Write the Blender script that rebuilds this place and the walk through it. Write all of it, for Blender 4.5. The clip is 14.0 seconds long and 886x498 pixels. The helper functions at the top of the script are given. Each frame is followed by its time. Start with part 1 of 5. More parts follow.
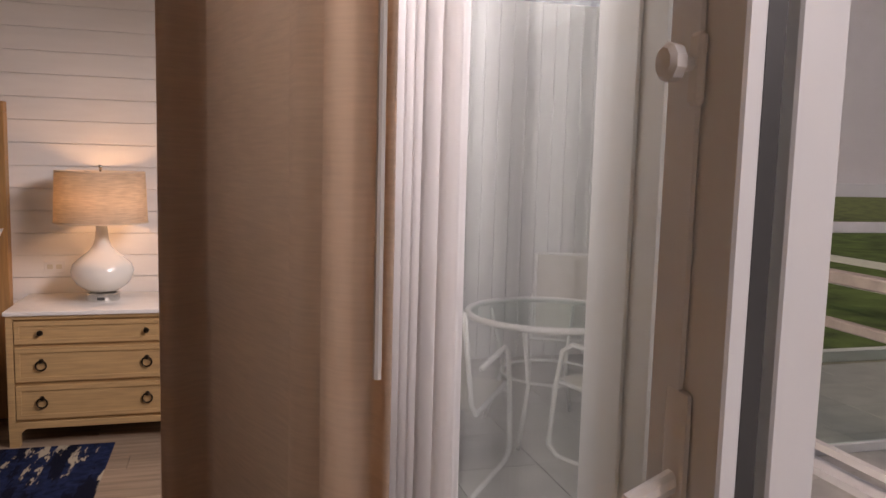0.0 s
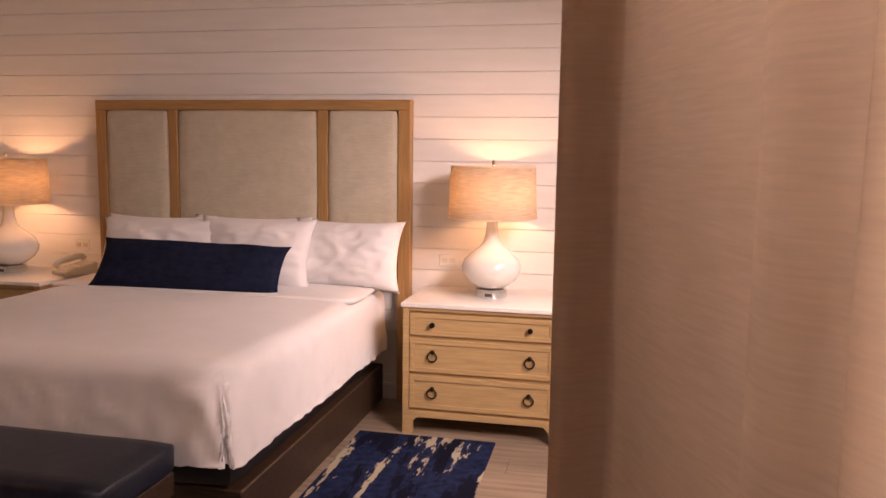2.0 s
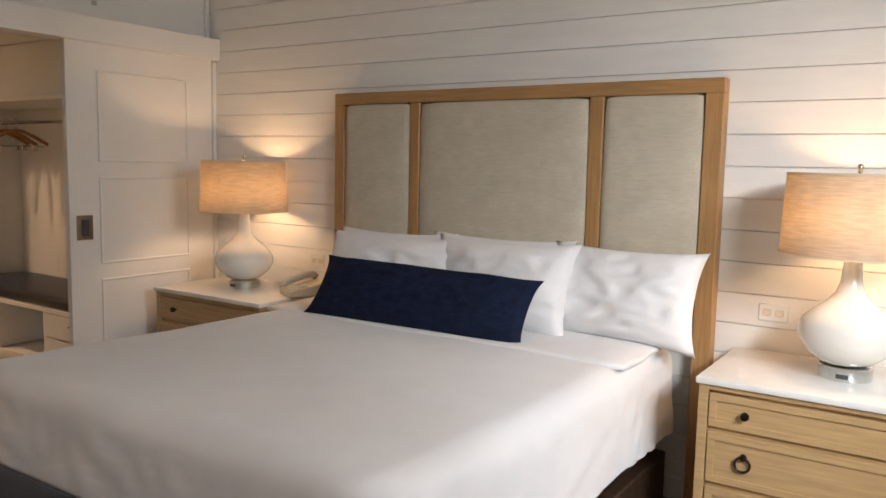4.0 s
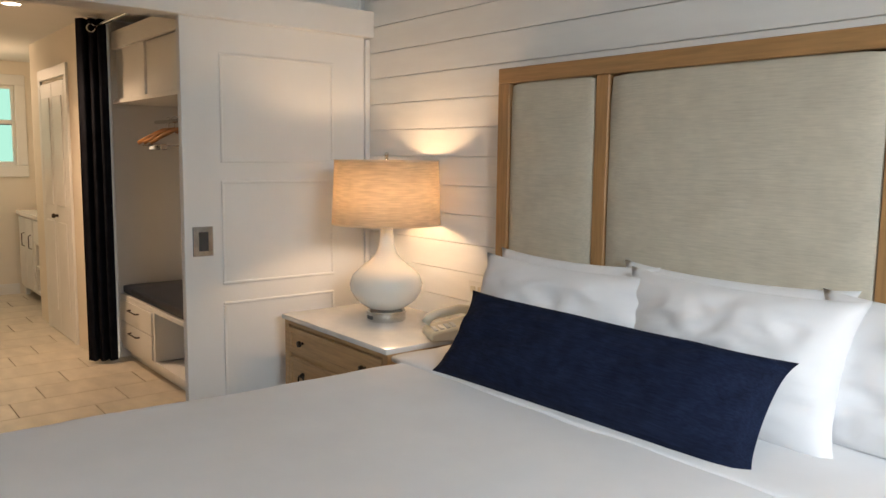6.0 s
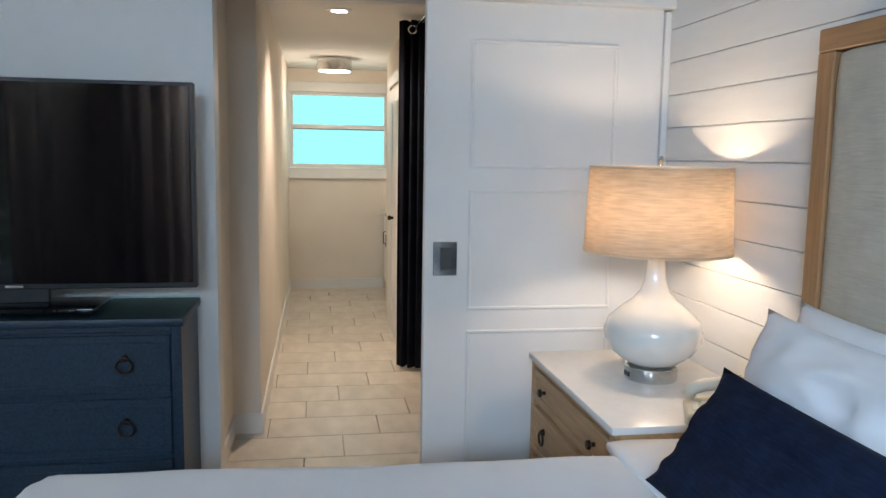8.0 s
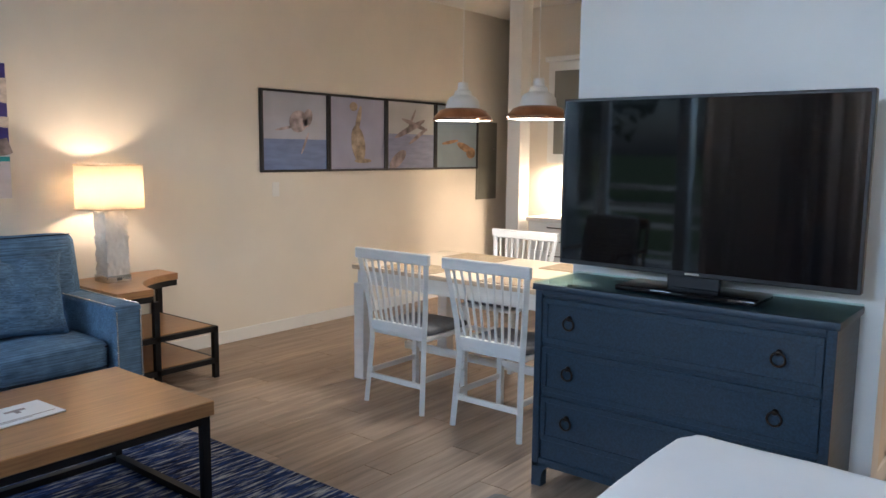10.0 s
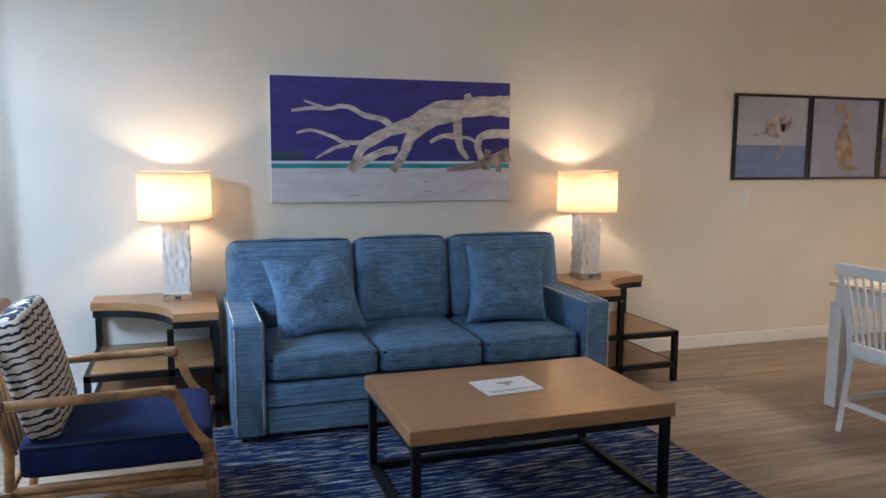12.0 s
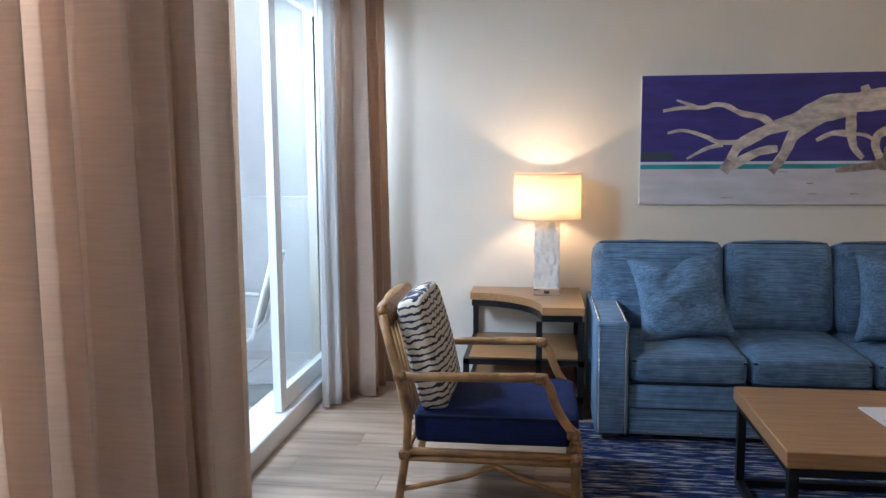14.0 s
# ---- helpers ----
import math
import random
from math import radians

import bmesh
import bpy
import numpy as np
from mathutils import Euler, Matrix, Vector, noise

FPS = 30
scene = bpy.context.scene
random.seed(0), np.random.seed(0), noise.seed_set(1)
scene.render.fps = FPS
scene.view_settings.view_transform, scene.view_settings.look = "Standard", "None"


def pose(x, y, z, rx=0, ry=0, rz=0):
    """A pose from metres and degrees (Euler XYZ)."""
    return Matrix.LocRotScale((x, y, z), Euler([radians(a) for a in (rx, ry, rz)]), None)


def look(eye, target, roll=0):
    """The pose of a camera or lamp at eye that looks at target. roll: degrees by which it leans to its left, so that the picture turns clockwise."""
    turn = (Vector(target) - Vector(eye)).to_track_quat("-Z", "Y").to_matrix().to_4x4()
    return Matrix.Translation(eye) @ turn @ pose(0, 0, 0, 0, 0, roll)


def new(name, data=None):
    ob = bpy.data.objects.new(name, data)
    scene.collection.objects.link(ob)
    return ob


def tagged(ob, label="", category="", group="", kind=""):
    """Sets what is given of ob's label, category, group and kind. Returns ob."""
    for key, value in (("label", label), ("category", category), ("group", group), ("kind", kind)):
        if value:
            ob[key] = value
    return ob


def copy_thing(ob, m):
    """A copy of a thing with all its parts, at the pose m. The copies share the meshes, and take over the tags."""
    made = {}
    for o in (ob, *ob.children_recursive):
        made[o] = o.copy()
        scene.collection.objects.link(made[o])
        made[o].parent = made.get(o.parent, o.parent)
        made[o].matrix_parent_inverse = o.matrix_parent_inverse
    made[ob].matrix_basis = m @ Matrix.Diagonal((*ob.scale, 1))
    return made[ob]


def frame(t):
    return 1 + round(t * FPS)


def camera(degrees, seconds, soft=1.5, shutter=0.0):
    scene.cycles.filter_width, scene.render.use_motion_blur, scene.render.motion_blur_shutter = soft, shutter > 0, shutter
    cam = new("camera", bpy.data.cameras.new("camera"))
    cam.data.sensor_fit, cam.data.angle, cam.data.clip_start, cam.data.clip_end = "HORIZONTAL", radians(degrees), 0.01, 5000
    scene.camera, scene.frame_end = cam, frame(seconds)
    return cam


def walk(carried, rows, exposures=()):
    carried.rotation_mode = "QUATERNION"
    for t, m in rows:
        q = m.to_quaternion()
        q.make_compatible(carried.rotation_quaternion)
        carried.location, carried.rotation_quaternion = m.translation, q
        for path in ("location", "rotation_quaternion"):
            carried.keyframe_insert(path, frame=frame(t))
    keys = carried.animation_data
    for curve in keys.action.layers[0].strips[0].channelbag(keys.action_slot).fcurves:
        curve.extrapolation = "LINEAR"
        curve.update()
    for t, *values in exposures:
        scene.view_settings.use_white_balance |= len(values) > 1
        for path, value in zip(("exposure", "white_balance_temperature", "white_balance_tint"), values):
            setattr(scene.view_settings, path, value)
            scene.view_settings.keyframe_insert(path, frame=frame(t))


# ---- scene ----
cam = camera(59.5, 14.0)
PATH = [
    (0, (-0.311, 2.596, 1.583), (0.226, 4.51, 1.365), 1.5),
    (0.5, (-0.324, 2.612, 1.598), (-0.08, 4.582, 1.357), 1.1),
    (1, (-0.327, 2.687, 1.601), (-0.328, 4.67, 1.345), 0.9),
    (1.5, (-0.339, 2.847, 1.574), (-0.555, 4.821, 1.33), 0.9),
    (2, (-0.369, 3.043, 1.551), (-0.779, 4.986, 1.31), 0.8),
    (2.5, (-0.406, 3.29, 1.543), (-1.011, 5.181, 1.302), 0.8),
    (3, (-0.423, 3.638, 1.486), (-1.269, 5.437, 1.263), 0.9),
    (5.5, (-1.208, 5.088, 1.509), (-2.585, 6.519, 1.27), 0.9),
    (6, (-1.247, 5.363, 1.506), (-2.791, 6.612, 1.272), 0.7),
    (6.5, (-1.335, 5.585, 1.518), (-3.002, 6.665, 1.284), 0.8),
    (7, (-1.49, 5.854, 1.532), (-3.261, 6.752, 1.292), 0.7),
    (7.5, (-1.619, 6.067, 1.517), (-3.481, 6.757, 1.279), 0.9),
    (8, (-1.68, 6.245, 1.515), (-3.654, 6.571, 1.276), 0.9),
    (8.5, (-1.676, 6.288, 1.508), (-3.649, 6.07, 1.263), 1.0),
    (9, (-1.589, 6.313, 1.51), (-3.457, 5.642, 1.265), 0.9),
    (11.3, (-1.446, 6.38, 1.54), (-2.46, 4.674, 1.294), 0.3),
    (11.5, (-1.423, 6.38, 1.532), (-2.324, 4.611, 1.29), 0.3),
    (12, (-1.387, 6.395, 1.535), (-2.013, 4.511, 1.29), 0.3),
    (12.5, (-1.375, 6.391, 1.535), (-1.775, 4.446, 1.293), 0.2),
    (13, (-1.336, 6.4, 1.542), (-1.536, 4.425, 1.299), 0.1),
    (13.5, (-1.309, 6.417, 1.533), (-1.295, 4.431, 1.293), 0.0),
    (14, (-1.303, 6.433, 1.531), (-1.046, 4.464, 1.292), -0.4),
]
walk(cam, [(t, look(eye, target, roll)) for t, eye, target, roll in PATH],
     exposures=((0.0, 0.15, 8900, 40), (1.0, 0.75, 8900, 42), (1.6, 0.85, 10400, 55), (1.9, 0.95, 10800, 56), (2.5, 1.15, 8000, 26), (3.0, 1.1, 7700, 21), (5.5, 1.4, 7250, 15), (7.0, 1.65, 6100, 10), (8.5, 1.8, 5200, 7), (9.2, 2.0, 5250, 9), (11.3, 2.15, 5300, 10), (12.5, 1.8, 5550, 12), (14.0, 1.8, 5850, 14)))

# ---- world and large lights ----
world = bpy.data.worlds.new("world")
scene.world = world
world.use_nodes = True
wn = world.node_tree
sky = wn.nodes.new("ShaderNodeTexSky")
sky.sky_type, sky.sun_disc = "NISHITA", False
sky.sun_elevation, sky.sun_rotation = radians(50), radians(290)
sky.air_density, sky.dust_density = 1.0, 3.0
wn.links.new(sky.outputs[0], wn.nodes["Background"].inputs[0])
wn.nodes["Background"].inputs[1].default_value = 0.055
sun = new("sun", bpy.data.lights.new("sun", "SUN"))
sun.data.energy, sun.data.angle, sun.data.color = 0.55, radians(15), (1, 0.96, 0.9)
sun.matrix_world = look((-6, 2.2, 8), (0, 0, 0))


def lamp(name, kind, place, watts, colour, size=0.05, target=None, size_y=None):
    light = bpy.data.lights.new(name, kind)
    light.energy, light.color = watts, colour
    if kind == "AREA":
        light.shape = "RECTANGLE"
        light.size, light.size_y = size, size_y or size
    else:
        light.shadow_soft_size = size
    ob = new(name, light)
    ob.matrix_world = look(place, target) if target else Matrix.Translation(place)
    return ob


WARM = (1.0, 0.68, 0.40)
for x in (-4.208, -1.007):
    lamp("bedside_bulb", "POINT", (x, 7.418, 1.34), 3.7, WARM, 0.04)
for x in (-4.06, -1.325):
    lamp("sofa_bulb", "POINT", (x, 1.55, 1.27), 3.8, WARM, 0.04)
lamp("hall_bulb", "POINT", (-9.5, 6.43, 2.17), 3.4, (1.0, 0.69, 0.45), 0.1)
down = lamp("hall_downlight_bulb", "SPOT", (-6.9, 6.4, 2.42), 36, (1.0, 0.70, 0.46), 0.05, (-6.9, 6.4, 0))
down.data.spot_size, down.data.spot_blend = radians(130), 1.0
for y in (3.27, 3.84):
    lamp("pendant_bulb", "POINT", (-5.55, y, 1.71), 5, (1.0, 0.80, 0.60), 0.05)
lamp("under_cabinet_light", "AREA", (-8.33, 2.75, 1.40), 14, WARM, 0.12, (-8.33, 2.75, 0.9), 0.9)
# daylight in the balcony's door and windows
for y, z, w, deep, p in ((1.85, 2.72, 1.2, 1.0, 40), (4.5, 2.55, 1.3, 0.72, 82), (5.6, 2.55, 1.2, 0.72, 36)):
    lamp("window_daylight", "AREA", (0.85, y, z), p, (0.72, 0.87, 1.0), w, (-2.6, y, 1.3), deep).data.spread = radians(150)



# ---- materials ----
def material(name, colour, rough=0.6, metal=0.0, vary=0.08, scale=8.0, stretch=(1, 1, 1), bump=0.0, bump_scale=60.0,
             sheen=0.0, spec=0.5, coat=0.0, per_object=0.0, dark=None):
    m = bpy.data.materials.new(name)
    m.use_nodes = True
    nt = m.node_tree
    b = nt.nodes["Principled BSDF"]
    b.inputs["Roughness"].default_value, b.inputs["Metallic"].default_value = rough, metal
    b.inputs["Specular IOR Level"].default_value = spec
    b.inputs["Sheen Weight"].default_value, b.inputs["Coat Weight"].default_value = sheen, coat
    co = nt.nodes.new("ShaderNodeTexCoord")
    mp = nt.nodes.new("ShaderNodeMapping")
    mp.inputs["Scale"].default_value = stretch
    nt.links.new(co.outputs["Object"], mp.inputs[0])
    n1 = nt.nodes.new("ShaderNodeTexNoise")
    n1.inputs["Scale"].default_value, n1.inputs["Detail"].default_value = scale, 6
    nt.links.new(mp.outputs[0], n1.inputs["Vector"])
    ramp = nt.nodes.new("ShaderNodeValToRGB")
    low = dark or tuple(c * (1 - 2.2 * vary) for c in colour)
    high = tuple(min(1, c * (1 + vary)) for c in colour)
    ramp.color_ramp.elements[0].position, ramp.color_ramp.elements[1].position = 0.3, 0.7
    ramp.color_ramp.elements[0].color, ramp.color_ramp.elements[1].color = (*low, 1), (*high, 1)
    nt.links.new(n1.outputs[0], ramp.inputs[0])
    out = ramp.outputs[0]
    if per_object:
        info = nt.nodes.new("ShaderNodeObjectInfo")
        rng = nt.nodes.new("ShaderNodeMapRange")
        rng.inputs[3].default_value, rng.inputs[4].default_value = 1 - per_object, 1 + per_object
        nt.links.new(info.outputs["Random"], rng.inputs[0])
        hsv = nt.nodes.new("ShaderNodeHueSaturation")
        nt.links.new(out, hsv.inputs["Color"])
        nt.links.new(rng.outputs[0], hsv.inputs["Value"])
        out = hsv.outputs[0]
        add = nt.nodes.new("ShaderNodeVectorMath")
        nt.links.new(co.outputs["Object"], add.inputs[0])
        mul = nt.nodes.new("ShaderNodeMath")
        mul.operation = "MULTIPLY"
        mul.inputs[1].default_value = 37
        nt.links.new(info.outputs["Random"], mul.inputs[0])
        nt.links.new(mul.outputs[0], add.inputs[1])
        nt.links.new(add.outputs[0], mp.inputs[0])
    nt.links.new(out, b.inputs["Base Color"])
    if bump:
        n2 = nt.nodes.new("ShaderNodeTexNoise")
        n2.inputs["Scale"].default_value, n2.inputs["Detail"].default_value = bump_scale, 4
        nt.links.new(mp.outputs[0], n2.inputs["Vector"])
        bp = nt.nodes.new("ShaderNodeBump")
        bp.inputs["Strength"].default_value, bp.inputs["Distance"].default_value = bump, 0.01
        nt.links.new(n2.outputs[0], bp.inputs["Height"])
        nt.links.new(bp.outputs[0], b.inputs["Normal"])
    return m


def translucent(m, share, tint):
    nt = m.node_tree
    out, b = nt.nodes["Material Output"], nt.nodes["Principled BSDF"]
    tr = nt.nodes.new("ShaderNodeBsdfTranslucent")
    tr.inputs[0].default_value = (*tint, 1)
    mix = nt.nodes.new("ShaderNodeMixShader")
    mix.inputs[0].default_value = share
    nt.links.new(b.outputs[0], mix.inputs[1])
    nt.links.new(tr.outputs[0], mix.inputs[2])
    nt.links.new(mix.outputs[0], out.inputs[0])
    return m


def glow(name, colour, strength):
    m = bpy.data.materials.new(name)
    m.use_nodes = True
    nt = m.node_tree
    em = nt.nodes.new("ShaderNodeEmission")
    em.inputs[0].default_value, em.inputs[1].default_value = (*colour, 1), strength
    nt.links.new(em.outputs[0], nt.nodes["Material Output"].inputs[0])
    return m


def clear_glass(name, tint=(0.97, 0.99, 0.98), gloss=0.08):
    m = bpy.data.materials.new(name)
    m.use_nodes = True
    nt = m.node_tree
    tr, gl = nt.nodes.new("ShaderNodeBsdfTransparent"), nt.nodes.new("ShaderNodeBsdfGlossy")
    tr.inputs[0].default_value, gl.inputs["Roughness"].default_value = (*tint, 1), 0.0
    mix = nt.nodes.new("ShaderNodeMixShader")
    mix.inputs[0].default_value = gloss
    nt.links.new(tr.outputs[0], mix.inputs[1])
    nt.links.new(gl.outputs[0], mix.inputs[2])
    nt.links.new(mix.outputs[0], nt.nodes["Material Output"].inputs[0])
    return m


def weave(m, direction="X", scale=220.0, strength=0.3, contrast=0.25):
    """Threads: uneven streaks along one axis over the colour and in the relief."""
    nt = m.node_tree
    b = nt.nodes["Principled BSDF"]
    co = nt.nodes.new("ShaderNodeTexCoord")
    mp = nt.nodes.new("ShaderNodeMapping")
    mp.inputs["Scale"].default_value = {"X": (6, 90, 90), "Y": (90, 6, 90), "Z": (90, 90, 6), "H": (7, 7, 100), "S": (2.2, 120, 120)}[direction]
    nt.links.new(co.outputs["Object"], mp.inputs[0])
    n = nt.nodes.new("ShaderNodeTexNoise")
    n.inputs["Scale"].default_value, n.inputs["Detail"].default_value = scale / 110.0, 3
    nt.links.new(mp.outputs[0], n.inputs["Vector"])
    old = b.inputs["Base Color"].links[0].from_socket
    rng = nt.nodes.new("ShaderNodeMapRange")
    rng.inputs[1].default_value, rng.inputs[2].default_value = 0.3, 0.7
    rng.inputs[3].default_value, rng.inputs[4].default_value = 1 - contrast, 1 + contrast
    nt.links.new(n.outputs[0], rng.inputs[0])
    hsv = nt.nodes.new("ShaderNodeHueSaturation")
    nt.links.new(old, hsv.inputs["Color"])
    nt.links.new(rng.outputs[0], hsv.inputs["Value"])
    nt.links.new(hsv.outputs[0], b.inputs["Base Color"])
    bp = nt.nodes.new("ShaderNodeBump")
    bp.inputs["Strength"].default_value, bp.inputs["Distance"].default_value = strength, 0.003
    nt.links.new(n.outputs[0], bp.inputs["Height"])
    nt.links.new(bp.outputs[0], b.inputs["Normal"])
    return m


def blotched(name, ground, spots, stretch, scale, low, high, rough=0.95, third=None):
    """A carpet: a ground colour with torn streaks of a second and a third colour."""
    m = material(name, ground, rough, vary=0.25, scale=25, bump=0.6, bump_scale=400, spec=0.1)
    nt = m.node_tree
    b = nt.nodes["Principled BSDF"]
    co = nt.nodes.new("ShaderNodeTexCoord")
    out = b.inputs["Base Color"].links[0].from_socket
    for i, (colour, lo, hi) in enumerate([(spots, low, high)] + ([third] if third else [])):
        mp = nt.nodes.new("ShaderNodeMapping")
        mp.inputs["Scale"].default_value, mp.inputs["Location"].default_value = stretch, (3.1 * i, 1.7 * i, 0)
        nt.links.new(co.outputs["Object"], mp.inputs[0])
        n = nt.nodes.new("ShaderNodeTexNoise")
        n.inputs["Scale"].default_value, n.inputs["Detail"].default_value, n.inputs["Roughness"].default_value = scale, 5, 0.62
        nt.links.new(mp.outputs[0], n.inputs["Vector"])
        rng = nt.nodes.new("ShaderNodeMapRange")
        rng.inputs[1].default_value, rng.inputs[2].default_value = lo, hi
        nt.links.new(n.outputs[0], rng.inputs[0])
        mix = nt.nodes.new("ShaderNodeMix")
        mix.data_type = "RGBA"
        nt.links.new(rng.outputs[0], mix.inputs[0])
        nt.links.new(out, mix.inputs[6])
        mix.inputs[7].default_value = (*colour, 1)
        out = mix.outputs[2]
    nt.links.new(out, b.inputs["Base Color"])
    return m


M = {}
M["wall"] = material("wall_paint", (0.76, 0.71, 0.62), 0.85, vary=0.02, scale=2, bump=0.08, bump_scale=180)
M["hallwall"] = material("hall_wall_paint", (0.80, 0.74, 0.64), 0.85, vary=0.02, scale=2, bump=0.08, bump_scale=180)
M["white"] = material("white_paint", (0.80, 0.80, 0.78), 0.45, vary=0.015, scale=3, bump=0.03, bump_scale=90)
M["board"] = material("white_board_paint", (0.80, 0.79, 0.76), 0.5, vary=0.02, scale=3, stretch=(1, 6, 6), bump=0.04, per_object=0.02)
M["ceiling"] = material("ceiling_paint", (0.78, 0.77, 0.74), 0.9, vary=0.015, scale=2, bump=0.1, bump_scale=200)
M["plank"] = material("vinyl_plank", (0.34, 0.25, 0.18), 0.42, vary=0.18, scale=3.0, stretch=(0.6, 9, 1), bump=0.12, bump_scale=12, per_object=0.10)
M["tile"] = material("cream_tile", (0.62, 0.56, 0.46), 0.35, vary=0.07, scale=5, stretch=(1, 2, 1), per_object=0.05)
M["grout"] = material("grout", (0.40, 0.36, 0.30), 0.9, vary=0.1)
M["oldwood"] = material("pale_oak", (0.51, 0.32, 0.15), 0.5, vary=0.09, scale=5, stretch=(1.2, 18, 18), bump=0.06, bump_scale=30)
M["oakv"] = material("pale_oak_upright", (0.42, 0.225, 0.09), 0.5, vary=0.10, scale=5, stretch=(18, 18, 1.2), bump=0.06, bump_scale=30)
M["oakh"] = material("pale_oak_level", (0.42, 0.225, 0.09), 0.5, vary=0.10, scale=5, stretch=(1.2, 18, 18), bump=0.06, bump_scale=30)
M["tabletop"] = material("honey_oak", (0.42, 0.225, 0.095), 0.32, vary=0.12, scale=5, stretch=(1.0, 22, 22), coat=0.15)
M["darkwood"] = material("dark_walnut", (0.060, 0.033, 0.020), 0.4, vary=0.25, scale=5, stretch=(1.2, 12, 12))
M["stone"] = material("white_quartz", (0.80, 0.78, 0.74), 0.22, vary=0.02, scale=20)
M["linen"] = weave(material("headboard_linen", (0.56, 0.50, 0.395), 0.9, vary=0.04, scale=12, spec=0.2), "X", 260, 0.35, 0.07)
M["sheet"] = material("white_bed_linen", (0.80, 0.79, 0.79), 0.8, vary=0.015, scale=6, bump=0.14, bump_scale=9, sheen=0.2)
M["navy"] = weave(material("navy_cloth", (0.010, 0.016, 0.040), 0.9, vary=0.15, scale=20, spec=0.15), "X", 260, 0.4, 0.3)
M["seatnavy"] = weave(material("navy_canvas", (0.010, 0.020, 0.085), 0.85, vary=0.12, scale=20, spec=0.2), "X", 260, 0.3, 0.2)
M["leather"] = material("navy_leather", (0.012, 0.017, 0.032), 0.38, vary=0.2, scale=18, bump=0.15, bump_scale=120)
M["bluewood"] = material("navy_painted_wood", (0.018, 0.036, 0.060), 0.42, vary=0.22, scale=6, stretch=(20, 1.5, 20), bump=0.08, bump_scale=20)
M["black"] = material("black_metal", (0.02, 0.02, 0.022), 0.45, 0.6, vary=0.1)
M["frameblack"] = material("black_frame", (0.015, 0.015, 0.017), 0.4, vary=0.1)
M["screen"] = material("dark_screen", (0.004, 0.004, 0.005), 0.04, vary=0.0, spec=0.35)
M["bronze"] = material("dark_bronze", (0.05, 0.035, 0.025), 0.35, 0.9, vary=0.2)
M["chrome"] = material("brushed_steel", (0.62, 0.62, 0.60), 0.13, 1.0, vary=0.05, scale=40)
M["copper"] = material("copper", (0.36, 0.19, 0.115), 0.25, 1.0, vary=0.12, scale=10)
M["ceramic"] = material("white_ceramic", (0.78, 0.76, 0.70), 0.12, vary=0.01, coat=0.5)
M["plaster"] = material("carved_plaster", (0.78, 0.74, 0.68), 0.7, vary=0.04, scale=20, bump=1.0, bump_scale=26)
M["shade"] = translucent(weave(material("linen_shade", (0.66, 0.57, 0.46), 0.9, vary=0.08, scale=14, spec=0.1), "H", 200, 0.4, 0.30), 0.5, (0.80, 0.68, 0.52))
M["whiteshade"] = translucent(material("white_shade", (0.80, 0.74, 0.64), 0.9, vary=0.02, spec=0.1), 0.6, (0.95, 0.85, 0.68))
M["drape"] = translucent(weave(material("beige_drape", (0.66, 0.56, 0.48), 0.9, vary=0.05, scale=9, spec=0.1), "H", 190, 0.5, 0.16), 0.62, (0.84, 0.71, 0.60))
M["sheer"] = translucent(material("white_sheer", (0.84, 0.84, 0.84), 0.9, vary=0.02, spec=0.1), 0.45, (0.9, 0.9, 0.9))
M["blackcurtain"] = material("black_curtain", (0.010, 0.011, 0.016), 0.95, vary=0.2, scale=9, spec=0.1)
M["sofa"] = weave(material("blue_sofa_cloth", (0.125, 0.205, 0.315), 0.9, vary=0.12, scale=14, spec=0.15), "S", 150, 0.7, 0.42)
M["piping"] = material("dark_blue_piping", (0.015, 0.025, 0.05), 0.8, vary=0.1)
M["nail"] = material("nickel_nail", (0.75, 0.73, 0.70), 0.25, 1.0, vary=0.05)
M["rattan"] = material("rattan_pole", (0.40, 0.22, 0.09), 0.4, vary=0.2, scale=14, stretch=(1, 1, 1), bump=0.1, bump_scale=40)
M["binding"] = material("rattan_binding", (0.30, 0.15, 0.06), 0.5, vary=0.3, scale=60, bump=0.4, bump_scale=120)
M["vinyl"] = material("white_door_frame", (0.78, 0.80, 0.80), 0.35, vary=0.015, scale=4)
M["glass"] = clear_glass("window_glass")
M["frost"] = clear_glass("frosted_pane", (0.95, 0.98, 0.97), 0.0)
M["topglass"] = clear_glass("table_glass", (0.86, 0.95, 0.92))
M["plastic"] = material("cream_plastic", (0.66, 0.62, 0.50), 0.4, vary=0.03)
M["whiteplastic"] = material("white_plastic", (0.78, 0.77, 0.74), 0.35, vary=0.02)
M["grey"] = material("dark_grey_plastic", (0.06, 0.06, 0.06), 0.5, vary=0.1)
M["panelgrey"] = material("grey_green_metal", (0.20, 0.20, 0.17), 0.5, vary=0.05, scale=4)
M["paper"] = material("paper", (0.78, 0.78, 0.78), 0.6, vary=0.01)
M["ink"] = material("print_grey", (0.35, 0.30, 0.28), 0.7, vary=0.1)
M["whitewood"] = material("white_painted_wood", (0.78, 0.78, 0.76), 0.4, vary=0.03, scale=8, stretch=(1, 1, 5), bump=0.04)
M["greyseat"] = material("grey_seat_pad", (0.17, 0.17, 0.18), 0.9, vary=0.1, scale=30, bump=0.3, bump_scale=300)
M["dinetop"] = material("pale_table_wood", (0.62, 0.50, 0.36), 0.4, vary=0.08, scale=5, stretch=(16, 1.2, 16))
